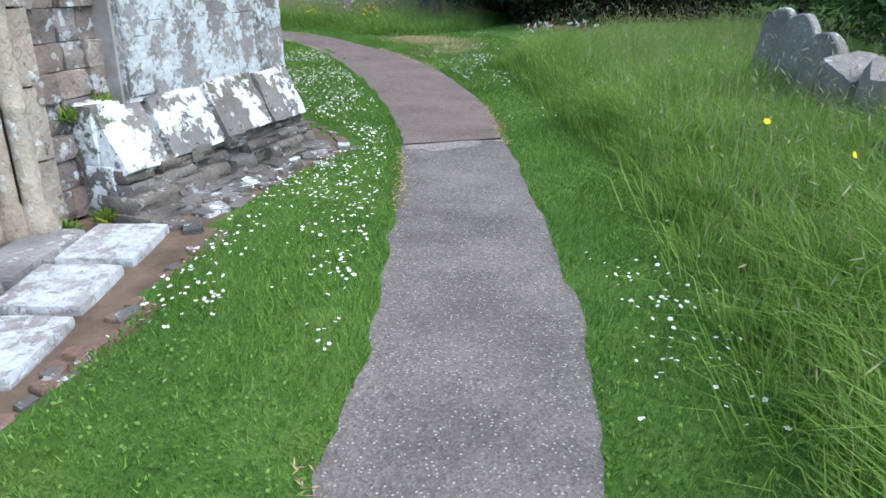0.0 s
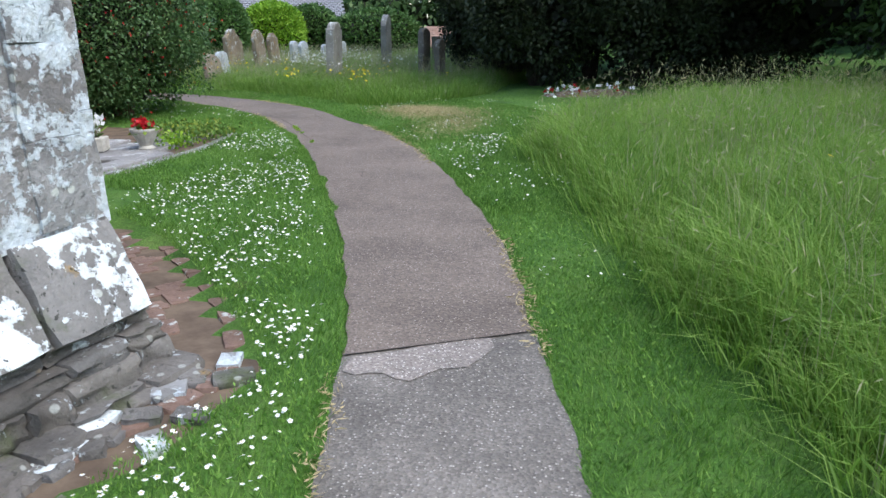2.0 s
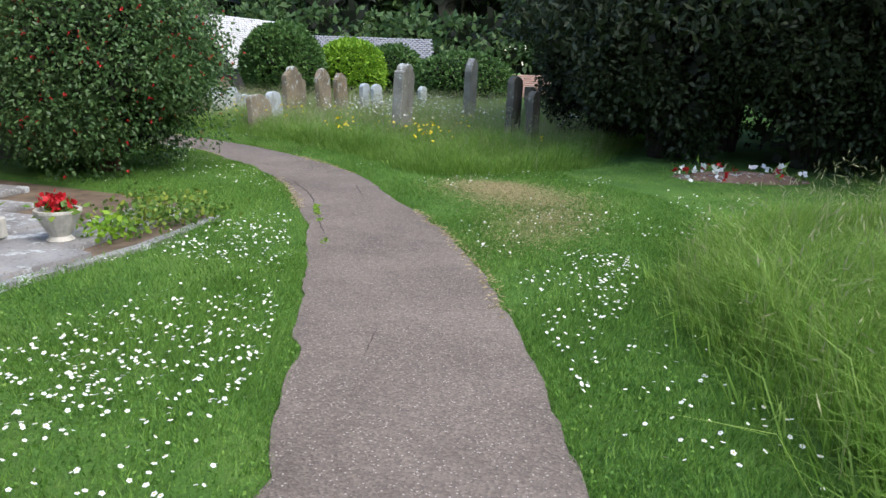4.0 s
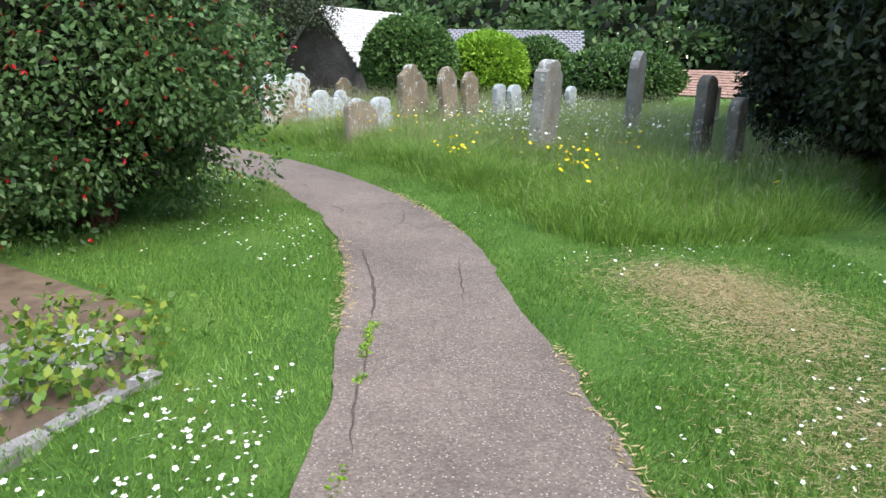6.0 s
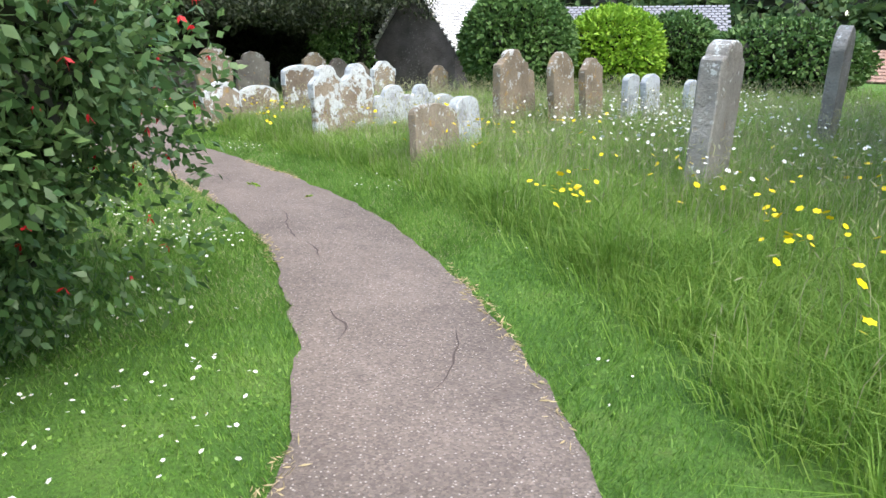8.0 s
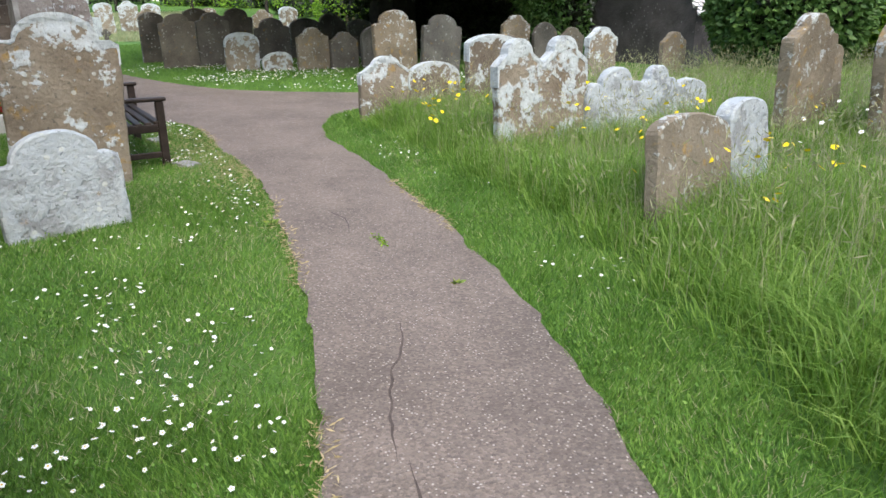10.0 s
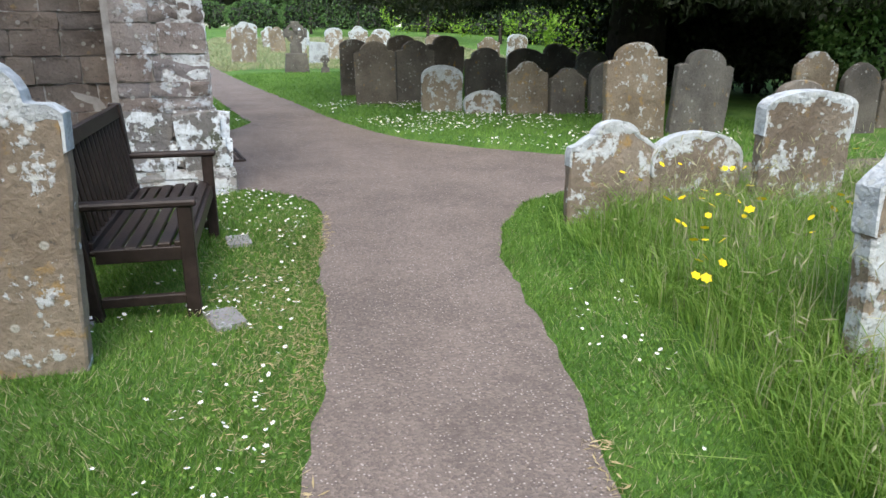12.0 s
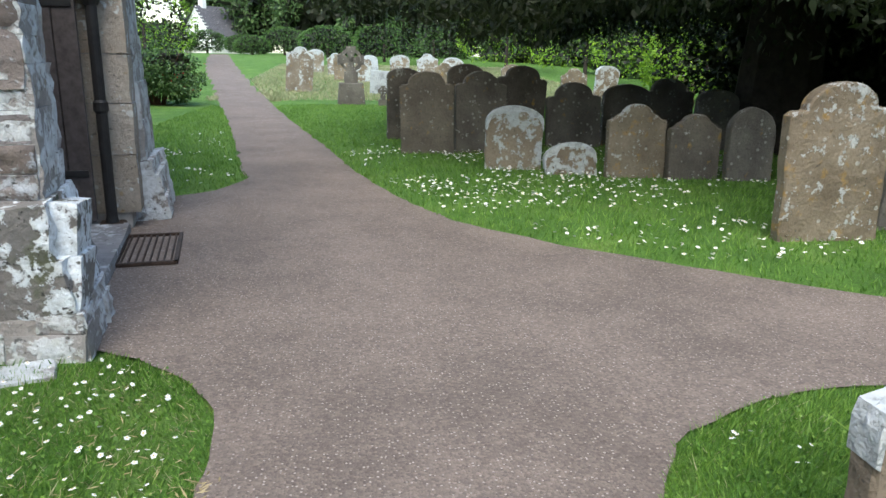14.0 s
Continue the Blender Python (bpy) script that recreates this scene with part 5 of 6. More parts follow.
# ---------- bench ----------
def bench(x, y, turn):
    ob = tagged(new("garden_bench"), "dark-stained wooden garden bench with slatted seat and back", "bench")
    ob.matrix_world = pose(x, y, 0.04, 0, 0, turn)
    L, D = 1.53, 0.46
    for sx in (-1, 1):
        xx = sx * (L / 2 - 0.035)
        part("leg", box(bmesh.new(), (xx - 0.033, -0.035, -0.02), (xx + 0.033, 0.035, 0.60), 0.006), M_WOOD, ob)
        bm = bmesh.new()
        box(bm, (xx - 0.033, -0.035, -0.02), (xx + 0.033, 0.035, 0.96), 0.006)
        for v in bm.verts:
            v.co.y += -D + (0.0 if v.co.z < 0.42 else -0.15 * (v.co.z - 0.42))
        part("leg", bm, M_WOOD, ob)
        part("side_rail", box(bmesh.new(), (xx - 0.022, -D + 0.03, 0.33), (xx + 0.022, -0.03, 0.40), 0.004), M_WOOD, ob)
        part("stretcher", box(bmesh.new(), (xx - 0.02, -D + 0.03, 0.10), (xx + 0.02, -0.03, 0.15), 0.004), M_WOOD, ob)
        bm = bmesh.new()
        box(bm, (xx - 0.045, -D - 0.06, 0.60), (xx + 0.045, 0.06, 0.635), 0.01)
        part("armrest", bm, M_WOOD, ob)
    part("front_rail", box(bmesh.new(), (-L / 2 + 0.06, -0.025, 0.32), (L / 2 - 0.06, 0.02, 0.40), 0.005), M_WOOD, ob)
    part("back_rail", box(bmesh.new(), (-L / 2 + 0.06, -D - 0.02, 0.36), (L / 2 - 0.06, -D + 0.02, 0.43), 0.005), M_WOOD, ob)
    bm = bmesh.new()
    box(bm, (-L / 2 + 0.06, -0.02, -0.04), (L / 2 - 0.06, 0.02, 0.04), 0.006)
    bm.transform(Matrix.Translation((0, -D - 0.075, 0.91)) @ Matrix.Rotation(radians(9), 4, "X"))
    part("top_rail", bm, M_WOOD, ob)
    for k in range(6):
        yy = -0.035 - 0.078 * k
        part("seat_slat", box(bmesh.new(), (-L / 2 + 0.02, yy - 0.030, 0.40 - 0.006 * k), (L / 2 - 0.02, yy + 0.030, 0.425 - 0.006 * k), 0.005), M_WOOD, ob)
    for k in range(15):
        xx = -L / 2 + 0.11 + k * (L - 0.22) / 14
        bm = bmesh.new()
        tube(bm, (xx, -D, 0.42), (xx, -D - 0.07, 0.89), 0.014, 0.014, 6)
        part("back_slat", bm, M_WOOD, ob)


bench(-14.824, 16.31, 0)
for x, y, w, l, r in ((-13.98, 16.46, 0.3, 0.2, 20), (-15.38, 16.48, 0.3, 0.2, 8), (-14.0, 15.72, 0.36, 0.3, 0), (-15.5, 15.72, 0.34, 0.3, 0)):
    o = tagged(new("paving_stone", random.choice(B_PAVE)), "pale flat stone under a bench leg", "slab", "stones under the bench")
    o.matrix_world = pose(x, y, 0.058, 0, 0, r) @ Matrix.Diagonal((w * 0.8, l * 0.8, 0.06, 1))

# trough of red flowers at the porch wall
trough = tagged(new("flower_trough"), "cast-stone trough of bright red flowers by the porch wall", "planter")
trough.matrix_world = pose(-16.82, 15.09, -0.06, 0, 0, 100)
bm = bmesh.new()
box(bm, (-0.45, -0.17, 0), (0.45, 0.17, 0.36), 0.015)
for v in bm.verts:
    if v.co.z > 0.2:
        v.co.x *= 1.08
        v.co.y *= 1.15
part("tub", bm, M_POT, trough)
pts = RNG.uniform((-0.44, -0.16, 0.36), (0.24, 0.16, 0.47), (420, 3))
under("leaves", leaf_soup("leaves", pts[:180], 0.09, 0.06, M_PLANT), trough)
under("flowers", leaf_soup("flowers", np.repeat(pts[180:], 3, 0) + RNG.normal(0, 0.012, (720, 3)), 0.045, 0.045, M_RED, -0.5), trough, None, "bright red flower heads")

# ---------- buildings ----------
def tiled_roof(parent, a, b, c, d, material, rows, cols, thick=0.03, name="roof"):
    """Roof slope over the corners a-b (eave) and d-c (ridge), with overlapping tile courses."""
    a, b, c, d = map(Vector, (a, b, c, d))
    n = (b - a).cross(d - a).normalized()
    vs, fs = [], []
    for r in range(rows):
        s0, s1 = r / rows, (r + 1.15) / rows
        for k in range(cols):
            off = 0.5 / cols * (r % 2)
            u0, u1 = k / cols + off + 0.003, min((k + 1) / cols + off - 0.003, 1.02)
            P = lambda u, s: (a.lerp(b, u)).lerp(d.lerp(c, u), min(s, 1.0))
            w = random.uniform(0, 0.012)
            i = len(vs)
            vs += [P(u0, s0) + n * (thick * 2 + w), P(u1, s0) + n * (thick * 2 + w), P(u1, s1) + n * (thick + w), P(u0, s1) + n * (thick + w), P(u0, s0) + n * w, P(u1, s0) + n * w]
            fs += [(i, i + 1, i + 2, i + 3), (i + 4, i + 5, i + 1, i), (i + 4, i, i + 3), (i + 1, i + 5, i + 2)]
    return under(name, mesh_of(name, vs, fs, material), parent)


def gabled_house(name, label, x, y, turn, w, l, eave, ridge, wall_m, roof_m, rows=14, cols=24, windows=(), z=0.0, over=0.2, chimney=False):
    """House with its gable to -y; windows: (face, along, height, width, tall)."""
    ob = tagged(new(name), label, "house")
    ob.matrix_world = pose(x, y, z, 0, 0, turn)
    bm = bmesh.new()
    pr = [(-w / 2, -0.5), (w / 2, -0.5), (w / 2, eave), (0, ridge), (-w / 2, eave)]
    f0 = [bm.verts.new((u, 0, v)) for u, v in pr]
    f1 = [bm.verts.new((u, l, v)) for u, v in pr]
    bm.faces.new(f0)
    bm.faces.new(f1[::-1])
    for k in range(5):
        bm.faces.new((f0[k], f1[k], f1[(k + 1) % 5], f0[(k + 1) % 5]))
    bmesh.ops.recalc_face_normals(bm, faces=bm.faces[:])
    part("wall", bm, wall_m, ob)
    sl = (ridge - eave) / (w / 2)
    for s in (1, -1):
        e, o = w / 2 + over, over
        pts = [(s * e, -o, eave - sl * over), (s * e, l + o, eave - sl * over), (0, l + o, ridge), (0, -o, ridge)]
        if s < 0:
            pts = [pts[1], pts[0], pts[3], pts[2]]
        tiled_roof(ob, *pts, roof_m, rows, cols)
    if chimney:
        part("chimney", box(bmesh.new(), (-0.3, 0.6, ridge - 0.4), (0.3, 1.2, ridge + 1.0), 0.03), M_RENDER, ob)
    for face, u, v, ww, hh in windows:
        m = pose(u, -0.0, v) if face == "gable" else pose(w / 2, u, v, 0, 0, 90)
        win = new("window")
        win.parent, win.matrix_basis = ob, m
        bm = bmesh.new()
        for lo, hi in (((-ww / 2, -0.06, 0), (ww / 2, 0.02, 0.07)), ((-ww / 2, -0.06, hh - 0.07), (ww / 2, 0.02, hh)), ((-ww / 2, -0.06, 0), (-ww / 2 + 0.07, 0.02, hh)), ((ww / 2 - 0.07, -0.06, 0), (ww / 2, 0.02, hh)), ((-0.03, -0.05, 0), (0.03, 0.02, hh))):
            box(bm, lo, hi)
        part("frame", bm, M_RENDER, win)
        part("pane", box(bmesh.new(), (-ww / 2 + 0.04, -0.02, 0.04), (ww / 2 - 0.04, -0.01, hh - 0.04)), M_GLASS, win)
    return ob


gabled_house("cottage", "stone cottage with a steep pale tiled roof", -19.15, 27.45, 2, 2.95, 5.0, 1.22, 2.95, M_GABLE, M_SLATE, 24, 30, over=0.1)
gabled_house("barn", "long low barn with a grey slate roof", -21.5, 37.5, -63, 7.0, 6.2, 0.7, 2.65, M_GABLE, M_DARKROOF, 22, 30)
gabled_house("shed", "low clay-tiled shed beyond the headstones", -8.8, 41.8, 75, 3.4, 4.0, 0.2, 1.1, M_GABLE, M_RUST, 10, 14)
gabled_house("house", "grey house with white sash windows behind the yew", -31.5, 35.0, 42, 8.0, 9.0, 3.4, 6.4, M_GREYWALL, M_DARKROOF, 14, 20, (("gable", -2.4, 1.4, 1.0, 1.4), ("gable", -0.6, 1.4, 1.0, 1.4), ("gable", 1.6, 1.4, 1.0, 1.4)))
gabled_house("thatched_cottage", "white cottage with a grey thatched roof", -96.0, 1.6, 50, 4.4, 6.5, 2.2, 4.9, M_RENDER, M_THATCH, 18, 10, (("gable", 0.0, 2.2, 0.8, 0.9), ("side", 2.0, 0.6, 0.9, 0.9), ("side", 5.0, 0.6, 0.9, 0.9)), 1.2, 0.35, True)

# ---------- distant trees and hedges ----------
far = tree(-62, 40, 11, 5.5, M_BROAD, "distant broad-leaved tree beyond the churchyard", 3600, 0.7, 36, 0, 0.2, 31, 0.5, True, 0.3, "distant_tree")
for x, y, s in ((-92, 14, 0.8), (-100, 8, 0.8), (-84, 20, 0.7), (-75, 30, 1.0), (-95, 22, 1.1), (-52, 52, 1.1), (-44, 58, 1.2), (-34, 62, 1.2), (-26, 66, 1.3), (-18, 70, 1.2), (-8, 68, 1.3), (2, 64, 1.2), (10, 50, 1.1), (16, 38, 1.1), (18, 26, 1.0), (20, 14, 1.0), (17, 4, 0.9), (-110, 2, 1.0), (-100, -10, 1.0), (-46, 40, 0.9), (-68, 46, 1.1), (8, 34, 1.0), (-30, 52, 1.0), (-12, 58, 1.0)):
    copy_thing(far, pose(x, y, 0, 0, 0, (x * 37 + y * 91) % 360) @ Matrix.Diagonal((s, s, s, 1)))
for x, y, r, h in ((-62, 23, 2.6, 3.4), (-66, 20, 2.2, 2.6), (-70, 16, 2.2, 2.4), (-58, 27, 3.0, 4.0), (-52, 30, 3.2, 4.2), (-45, 31, 3.0, 3.8), (-88, 4.0, 1.8, 2.2), (-86, 1.2, 2.2, 2.6), (-92, 6.6, 1.6, 1.9), (-60, 5.6, 3.0, 4.6), (-78, 9.5, 1.5, 1.6), (-80, 12.0, 2.0, 2.4)):
    clipped(x, y, r, h, M_LIME if r > 2.7 else M_HEDGE, "rounded green hedge at the far side of the lawn", 2600, int(-x), float(far_rise(x)))
hedge = tagged(new("field_hedge"), "dense green boundary hedge beyond the churchyard", "hedge", "boundary hedges")
hedge.matrix_world = pose(-72, 30, 0.6)
hp, hq = tuft_points(4500, (0, 0, 2.0), (5.0, 2.2, 2.6), 60, 0.5, 71, -0.9, 0.3)
under("crown", leaf_soup("crown", hp, 0.46, 0.28, M_BROAD, 0.2, hq), hedge)
# dark leaf layer as painted shade within the hedge
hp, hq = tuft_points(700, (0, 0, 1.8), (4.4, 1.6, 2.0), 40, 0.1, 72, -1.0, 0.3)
under("inner_leaves", leaf_soup("inner_leaves", hp, 1.1, 0.8, M_CROWNSHADE, 0), hedge)
for x, y, r, k in ((-66, 33, 20, 1), (-58, 36, 25, 1.1), (-50, 40, 30, 1.1), (-43, 44, 30, 1), (-36, 48, 20, 1.2), (-80, 25, 35, 1), (-27, 47, 10, 1.2), (-18, 48, 0, 1.1), (-9, 49, -10, 1), (0, 46, -25, 1.2), (8, 40, -50, 1.2), (12, 31, -70, 1.2), (14, 22, -80, 1.2), (14, 12, -90, 1), (-52, 33, 20, 0.8), (-44, 36, 25, 0.8), (-37, 37, 60, 0.7), (-92, 18, 60, 1), (-96, -4, 80, 1), (-84, -6, 60, 0.8)):
    copy_thing(hedge, pose(x, y, 0.4 if x < -60 else 0.0, 0, 0, r) @ Matrix.Diagonal((k, k, k, 1)))
clipped(-35.5, 28.5, 1.9, 2.6, M_LIME, "bright sunlit yellow-green bush beyond the yew", 4000, 81)
clipped(-33.0, 31.5, 1.8, 2.8, M_LIME, "bright sunlit yellow-green bush beyond the yew", 4000, 82)
shrub(-20.6, 26.2, 0.9, 0.9, 2.6, 9000, 30, 0.12, M_HEDGE, "ivy-like dark shrub against the cottage gable", 0, 83, "ivy_shrub")
shrub(-33.4, 12.75, 1.0, 1.2, 1.55, 8000, 30, 0.09, M_FUCHSIA, "reddish-green shrub against the church wall", 60, 41)

# ---------- grass and flowers ----------
def scatter(n, lo, hi, keep):
    q = RNG.uniform(lo, hi, (n, 2))
    return q[keep(q)]


def noisy(q, scale, seed=0.0):
    """Smooth random field in about -1..1."""
    r = np.random.default_rng(int(seed) + 100)
    out = np.zeros(len(q))
    for k in range(9):
        w = r.normal(size=2) * scale
        out += np.sin(q @ w * 2.0 + r.uniform(0, 6.3))
    return out / 3.0


def tussocks(centres, each, radius):
    """Points in tufts round the centres, with the way each one leans and how far out in its tuft it stands."""
    n = len(centres) * each
    off = RNG.normal(0, 1.0, (n, 2)) * np.repeat(radius * RNG.uniform(0.6, 1.5, len(centres)), each)[:, None]
    lean = np.arctan2(off[:, 1], off[:, 0]) + RNG.normal(0, 0.55, n)
    reach = np.clip(np.hypot(off[:, 0], off[:, 1]) / radius, 0, 2.2)
    return np.repeat(centres, each, 0) + off, lean, reach, np.repeat(RNG.uniform(0.62, 1.15, len(centres)), each)


def blades(name, base, height, width, bend, material, label, segments=2, lean=None):
    """Grass blades standing on base points."""
    n = len(base)
    a = RNG.uniform(0, 2 * np.pi, n)
    s = np.stack([np.cos(a), np.sin(a), np.zeros(n)], 1)
    sway = 2.2 * noisy(base[:, :2], 0.7, 61) + 1.2 * noisy(base[:, :2], 2.6, 62)
    b = sway + RNG.normal(0, 1.5, n) if lean is None else lean
    l = np.stack([np.cos(b), np.sin(b), np.zeros(n)], 1) * (bend * height)[:, None]
    h = height[:, None] * np.array((0, 0, 1.0))
    w = width[:, None] / 2
    if segments == 1:
        v = np.stack([base - s * w, base + s * w, base + h + l], 1).reshape(-1, 3)
        me = soup(name, v, np.arange(3 * n), np.full(n, 3), material)
    else:
        mid = base + h * 0.58 + l * 0.32
        tip = base + h * (1 - 0.25 * bend[:, None]) + l * 1.15
        v = np.stack([base - s * w, base + s * w, mid + s * w * 0.75, mid - s * w * 0.75, tip], 1).reshape(-1, 3)
        k = np.arange(n)[:, None] * 5
        loops = np.concatenate([k + 0, k + 1, k + 2, k + 3, k + 3, k + 2, k + 4], 1).ravel()
        me = soup(name, v, loops, np.tile((4, 3), n), material)
    return tagged(new(name, me), label, "grass", kind="stuff")


WALLS = [np.array([(-2.6, 5.9), (-3.6, -4), (-9, -4), (-9, 6)]), np.array([(-17.15, 16.45), (-16.8, 14.2), (-24, 12), (-23, 15.3), (-21.2, 15.95)])]


def is_lawn(q):
    ok = (D_PAVED(q) > 0) & (D_SOIL(q) > 0) & (D_BED(q) > 0) & (D_ROUGH_A(q) > 0) & (D_ROUGH_B(q) > 0)
    for w in WALLS:
        ok &= ~inside(w, q)
    return ok


def is_rough(q):
    return (D_ROUGH_A(q) < 0) | (D_ROUGH_B(q) < 0)


def on_turf(q):
    return np.column_stack([q, lift(q) - 0.004])


# mown turf close to the walk
q = np.vstack([scatter(400000, (-4.5, 0.2), (2.0, 13.0), is_lawn), scatter(420000, (-10.5, 8.5), (-1.0, 18.5), is_lawn), scatter(420000, (-18.0, 13.8), (-8.0, 20.0), is_lawn)])
q = q[(D_PAVED(q) < 2.6)]
worn = np.clip(noisy(q, 0.9, 3) - 0.9, 0, 1)
q = q[RNG.random(len(q)) > worn * 0.7]
h = RNG.uniform(0.018, 0.05, len(q)) * (1 + 0.25 * noisy(q, 1.3, 1))
blades("lawn_grass", on_turf(q), np.clip(h, 0.012, 0.08), RNG.uniform(0.004, 0.008, len(q)), RNG.uniform(0.2, 0.9, len(q)), M_TUFT, "short mown lawn grass", 1)
# ragged taller fringe along the path and at feet of stones
rim = np.vstack([LEFT, RIGHT])
rim = rim[(rim[:, 1] > 0) & (rim[:, 1] < 21)]
q = np.repeat(rim, 40, 0) + RNG.normal(0, 0.05, (len(rim) * 40, 2))
q = q[is_lawn(q)]
blades("verge_grass", on_turf(q), RNG.uniform(0.015, 0.042, len(q)), RNG.uniform(0.004, 0.007, len(q)), RNG.uniform(0.4, 1.2, len(q)), M_TUFT, "short grass creeping over the path edge", 1)
# clover and moss leaves in the turf
q = np.vstack([scatter(30000, (-3.0, 0.6), (1.4, 9.0), is_lawn), scatter(36000, (-9.0, 8.0), (-1.0, 18.0), is_lawn), scatter(36000, (-17.5, 14.0), (-8.0, 19.5), is_lawn)])
q = q[noisy(q, 1.6, 5) > -0.3]
tagged(new("clover", leaf_soup("clover", on_turf(q) + np.column_stack([np.zeros((len(q), 2)), RNG.uniform(0.012, 0.04, len(q))]), 0.018, 0.014, M_TUFT, -0.3)), "clover and low leaves in the lawn", "grass", kind="stuff")
# dead grass and grit along the path edges
q = np.repeat(rim, 16, 0) + RNG.normal(0, 0.035, (len(rim) * 16, 2))
q = q[(noisy(q, 1.1, 14) > 0.35) & (abs(D_PAVED(q)) < 0.07)]
tagged(new("edge_litter", leaf_soup("edge_litter", np.column_stack([q, np.full(len(q), 0.02)]), 0.045, 0.008, M_STRAW, 0.0, np.column_stack([RNG.normal(size=(len(q), 2)), RNG.normal(0, 0.15, len(q))]), 0.05)), "dead grass along the path edge", "grass", kind="stuff")
# moss in the long crack
q = np.vstack([spline([(-5.42, 12.92), (-5.2, 12.58), (-4.98, 12.28)], 0.003), spline([(-4.8, 12.0), (-4.6, 11.72), (-4.5, 11.55)], 0.006), spline([(-11.33, 17.05), (-11.1, 17.0)], 0.004)])
q = q[noisy(q, 4.0, 19) > -0.3]
q = q + RNG.normal(0, 0.016, q.shape)
tagged(new("path_moss", leaf_soup("path_moss", np.column_stack([q, np.full(len(q), 0.016)]), 0.025, 0.014, M_LIME, -0.3)), "yellow-green moss growing in a path crack", "moss", kind="stuff")
# farther lawn, coarser
q = scatter(120000, (-34, 14), (-17, 24), is_lawn)
blades("lawn_grass_far", on_turf(q), RNG.uniform(0.03, 0.07, len(q)), RNG.uniform(0.008, 0.014, len(q)), RNG.uniform(0.2, 0.9, len(q)), M_TUFT, "short mown grass before the headstones", 1)
# dry blades in the lawn by the bench, and pale blades on the far lawn
q = scatter(90000, (-17.5, 13.8), (-8.0, 19.5), is_lawn)
q = q[(D_PAVED(q) < 2.6) & (noisy(q, 1.0, 71) + RNG.normal(0, 0.8, len(q)) > -0.2)]
blades("dry_lawn_grass", on_turf(q), RNG.uniform(0.02, 0.05, len(q)), RNG.uniform(0.004, 0.007, len(q)), RNG.uniform(0.5, 1.4, len(q)), M_SEED, "dry pale blades in the mown lawn", 1)
q = scatter(60000, (-60, 13.5), (-35.5, 27), lambda v: ~inside(PAVED, v))
blades("parched_grass", np.column_stack([q, far_rise(q[:, 0]) + 0.03]), RNG.uniform(0.08, 0.16, len(q)), RNG.uniform(0.03, 0.06, len(q)), RNG.uniform(0.4, 1.2, len(q)), M_SEED, "pale grass on the far lawn", 1)
# uncut grass
qa = scatter(7600, (-2.2, -0.5), (3.2, 15.5), lambda v: D_ROUGH_A(v) < 0)
qb = scatter(9000, (-16, 15.0), (-3.2, 22.5), lambda v: D_ROUGH_B(v) < 0)
qc = scatter(2200, (-16, 22.0), (-2, 32), lambda v: D_ROUGH_B(v) < 0)
for centres, each, lo, hi, wide in ((qa, 34, 0.34, 0.62, 1.0), (qb, 34, 0.20, 0.46, 1.0), (qc, 22, 0.28, 0.52, 1.9)):
    q, lean, reach, size = tussocks(centres, each, 0.075)
    near_edge = np.minimum(abs(D_ROUGH_A(q)), abs(D_ROUGH_B(q)))
    tall = np.clip(0.45 + near_edge / 0.5, 0.45, 1.0) * (1 + 0.2 * noisy(q, 0.9, 8)) * size
    h = RNG.uniform(lo, hi, len(q)) * tall * RNG.uniform(0.7, 1.05, len(q))
    drift = 0.5 * noisy(q, 0.8, 61)
    blades("long_grass", on_turf(q), np.clip(h, 0.08, 0.75), RNG.uniform(0.004, 0.010, len(q)) * wide, 0.15 + 0.34 * reach + RNG.uniform(0, 0.35, len(q)), M_LONG, "tall uncut churchyard grass in tussocks", 2, lean + drift)
# seed heads on thin stalks
for qs, lo, hi in ((scatter(6500, (-2.0, -1.0), (3.4, 15.5), lambda v: D_ROUGH_A(v) < 0), 0.45, 0.78), (scatter(26000, (-16, 15.4), (-3.2, 28), lambda v: (D_ROUGH_B(v) < 0) & ((v[:, 1] > 17.8 + RNG.normal(0, 0.5, len(v))) | (v[:, 0] < -9.5) | (RNG.random(len(v)) < 0.2))), 0.35, 0.66)):
    h = RNG.uniform(lo, hi, len(qs)) * np.clip(0.5 + np.minimum(abs(D_ROUGH_A(qs)), abs(D_ROUGH_B(qs))), 0.5, 1)
    blades("grass_stalks", on_turf(qs), h, np.full(len(qs), 0.004), RNG.uniform(0.05, 0.35, len(qs)), M_SEED, "pale flowering grass stalks")
    top = on_turf(qs) + np.column_stack([RNG.normal(0, 0.05, (len(qs), 2)), h])
    tagged(new("grass_seed_heads", leaf_soup("grass_seed_heads", top, 0.07, 0.008, M_SEED, -1.2)), "pale grass seed heads", "grass", kind="stuff")
# dry straw patch
q = np.vstack([RNG.normal((-4.0, 14.5), (0.34, 0.26), (9000, 2)), RNG.normal((-3.5, 14.0), (0.34, 0.3), (7000, 2)), RNG.normal((-3.05, 12.9), (0.26, 0.5), (6000, 2))])
q = q[is_lawn(q)]
p = on_turf(q) + np.array((0, 0, 0.03))
st = leaf_soup("dry_straw", p, 0.05, 0.003, M_STRAW, 0.0, np.column_stack([RNG.normal(size=(len(p), 2)), RNG.normal(0, 0.12, len(p))]), 0.05)
tagged(new("dry_straw", st), "patch of dry cut grass lying on the lawn", "grass", kind="stuff")
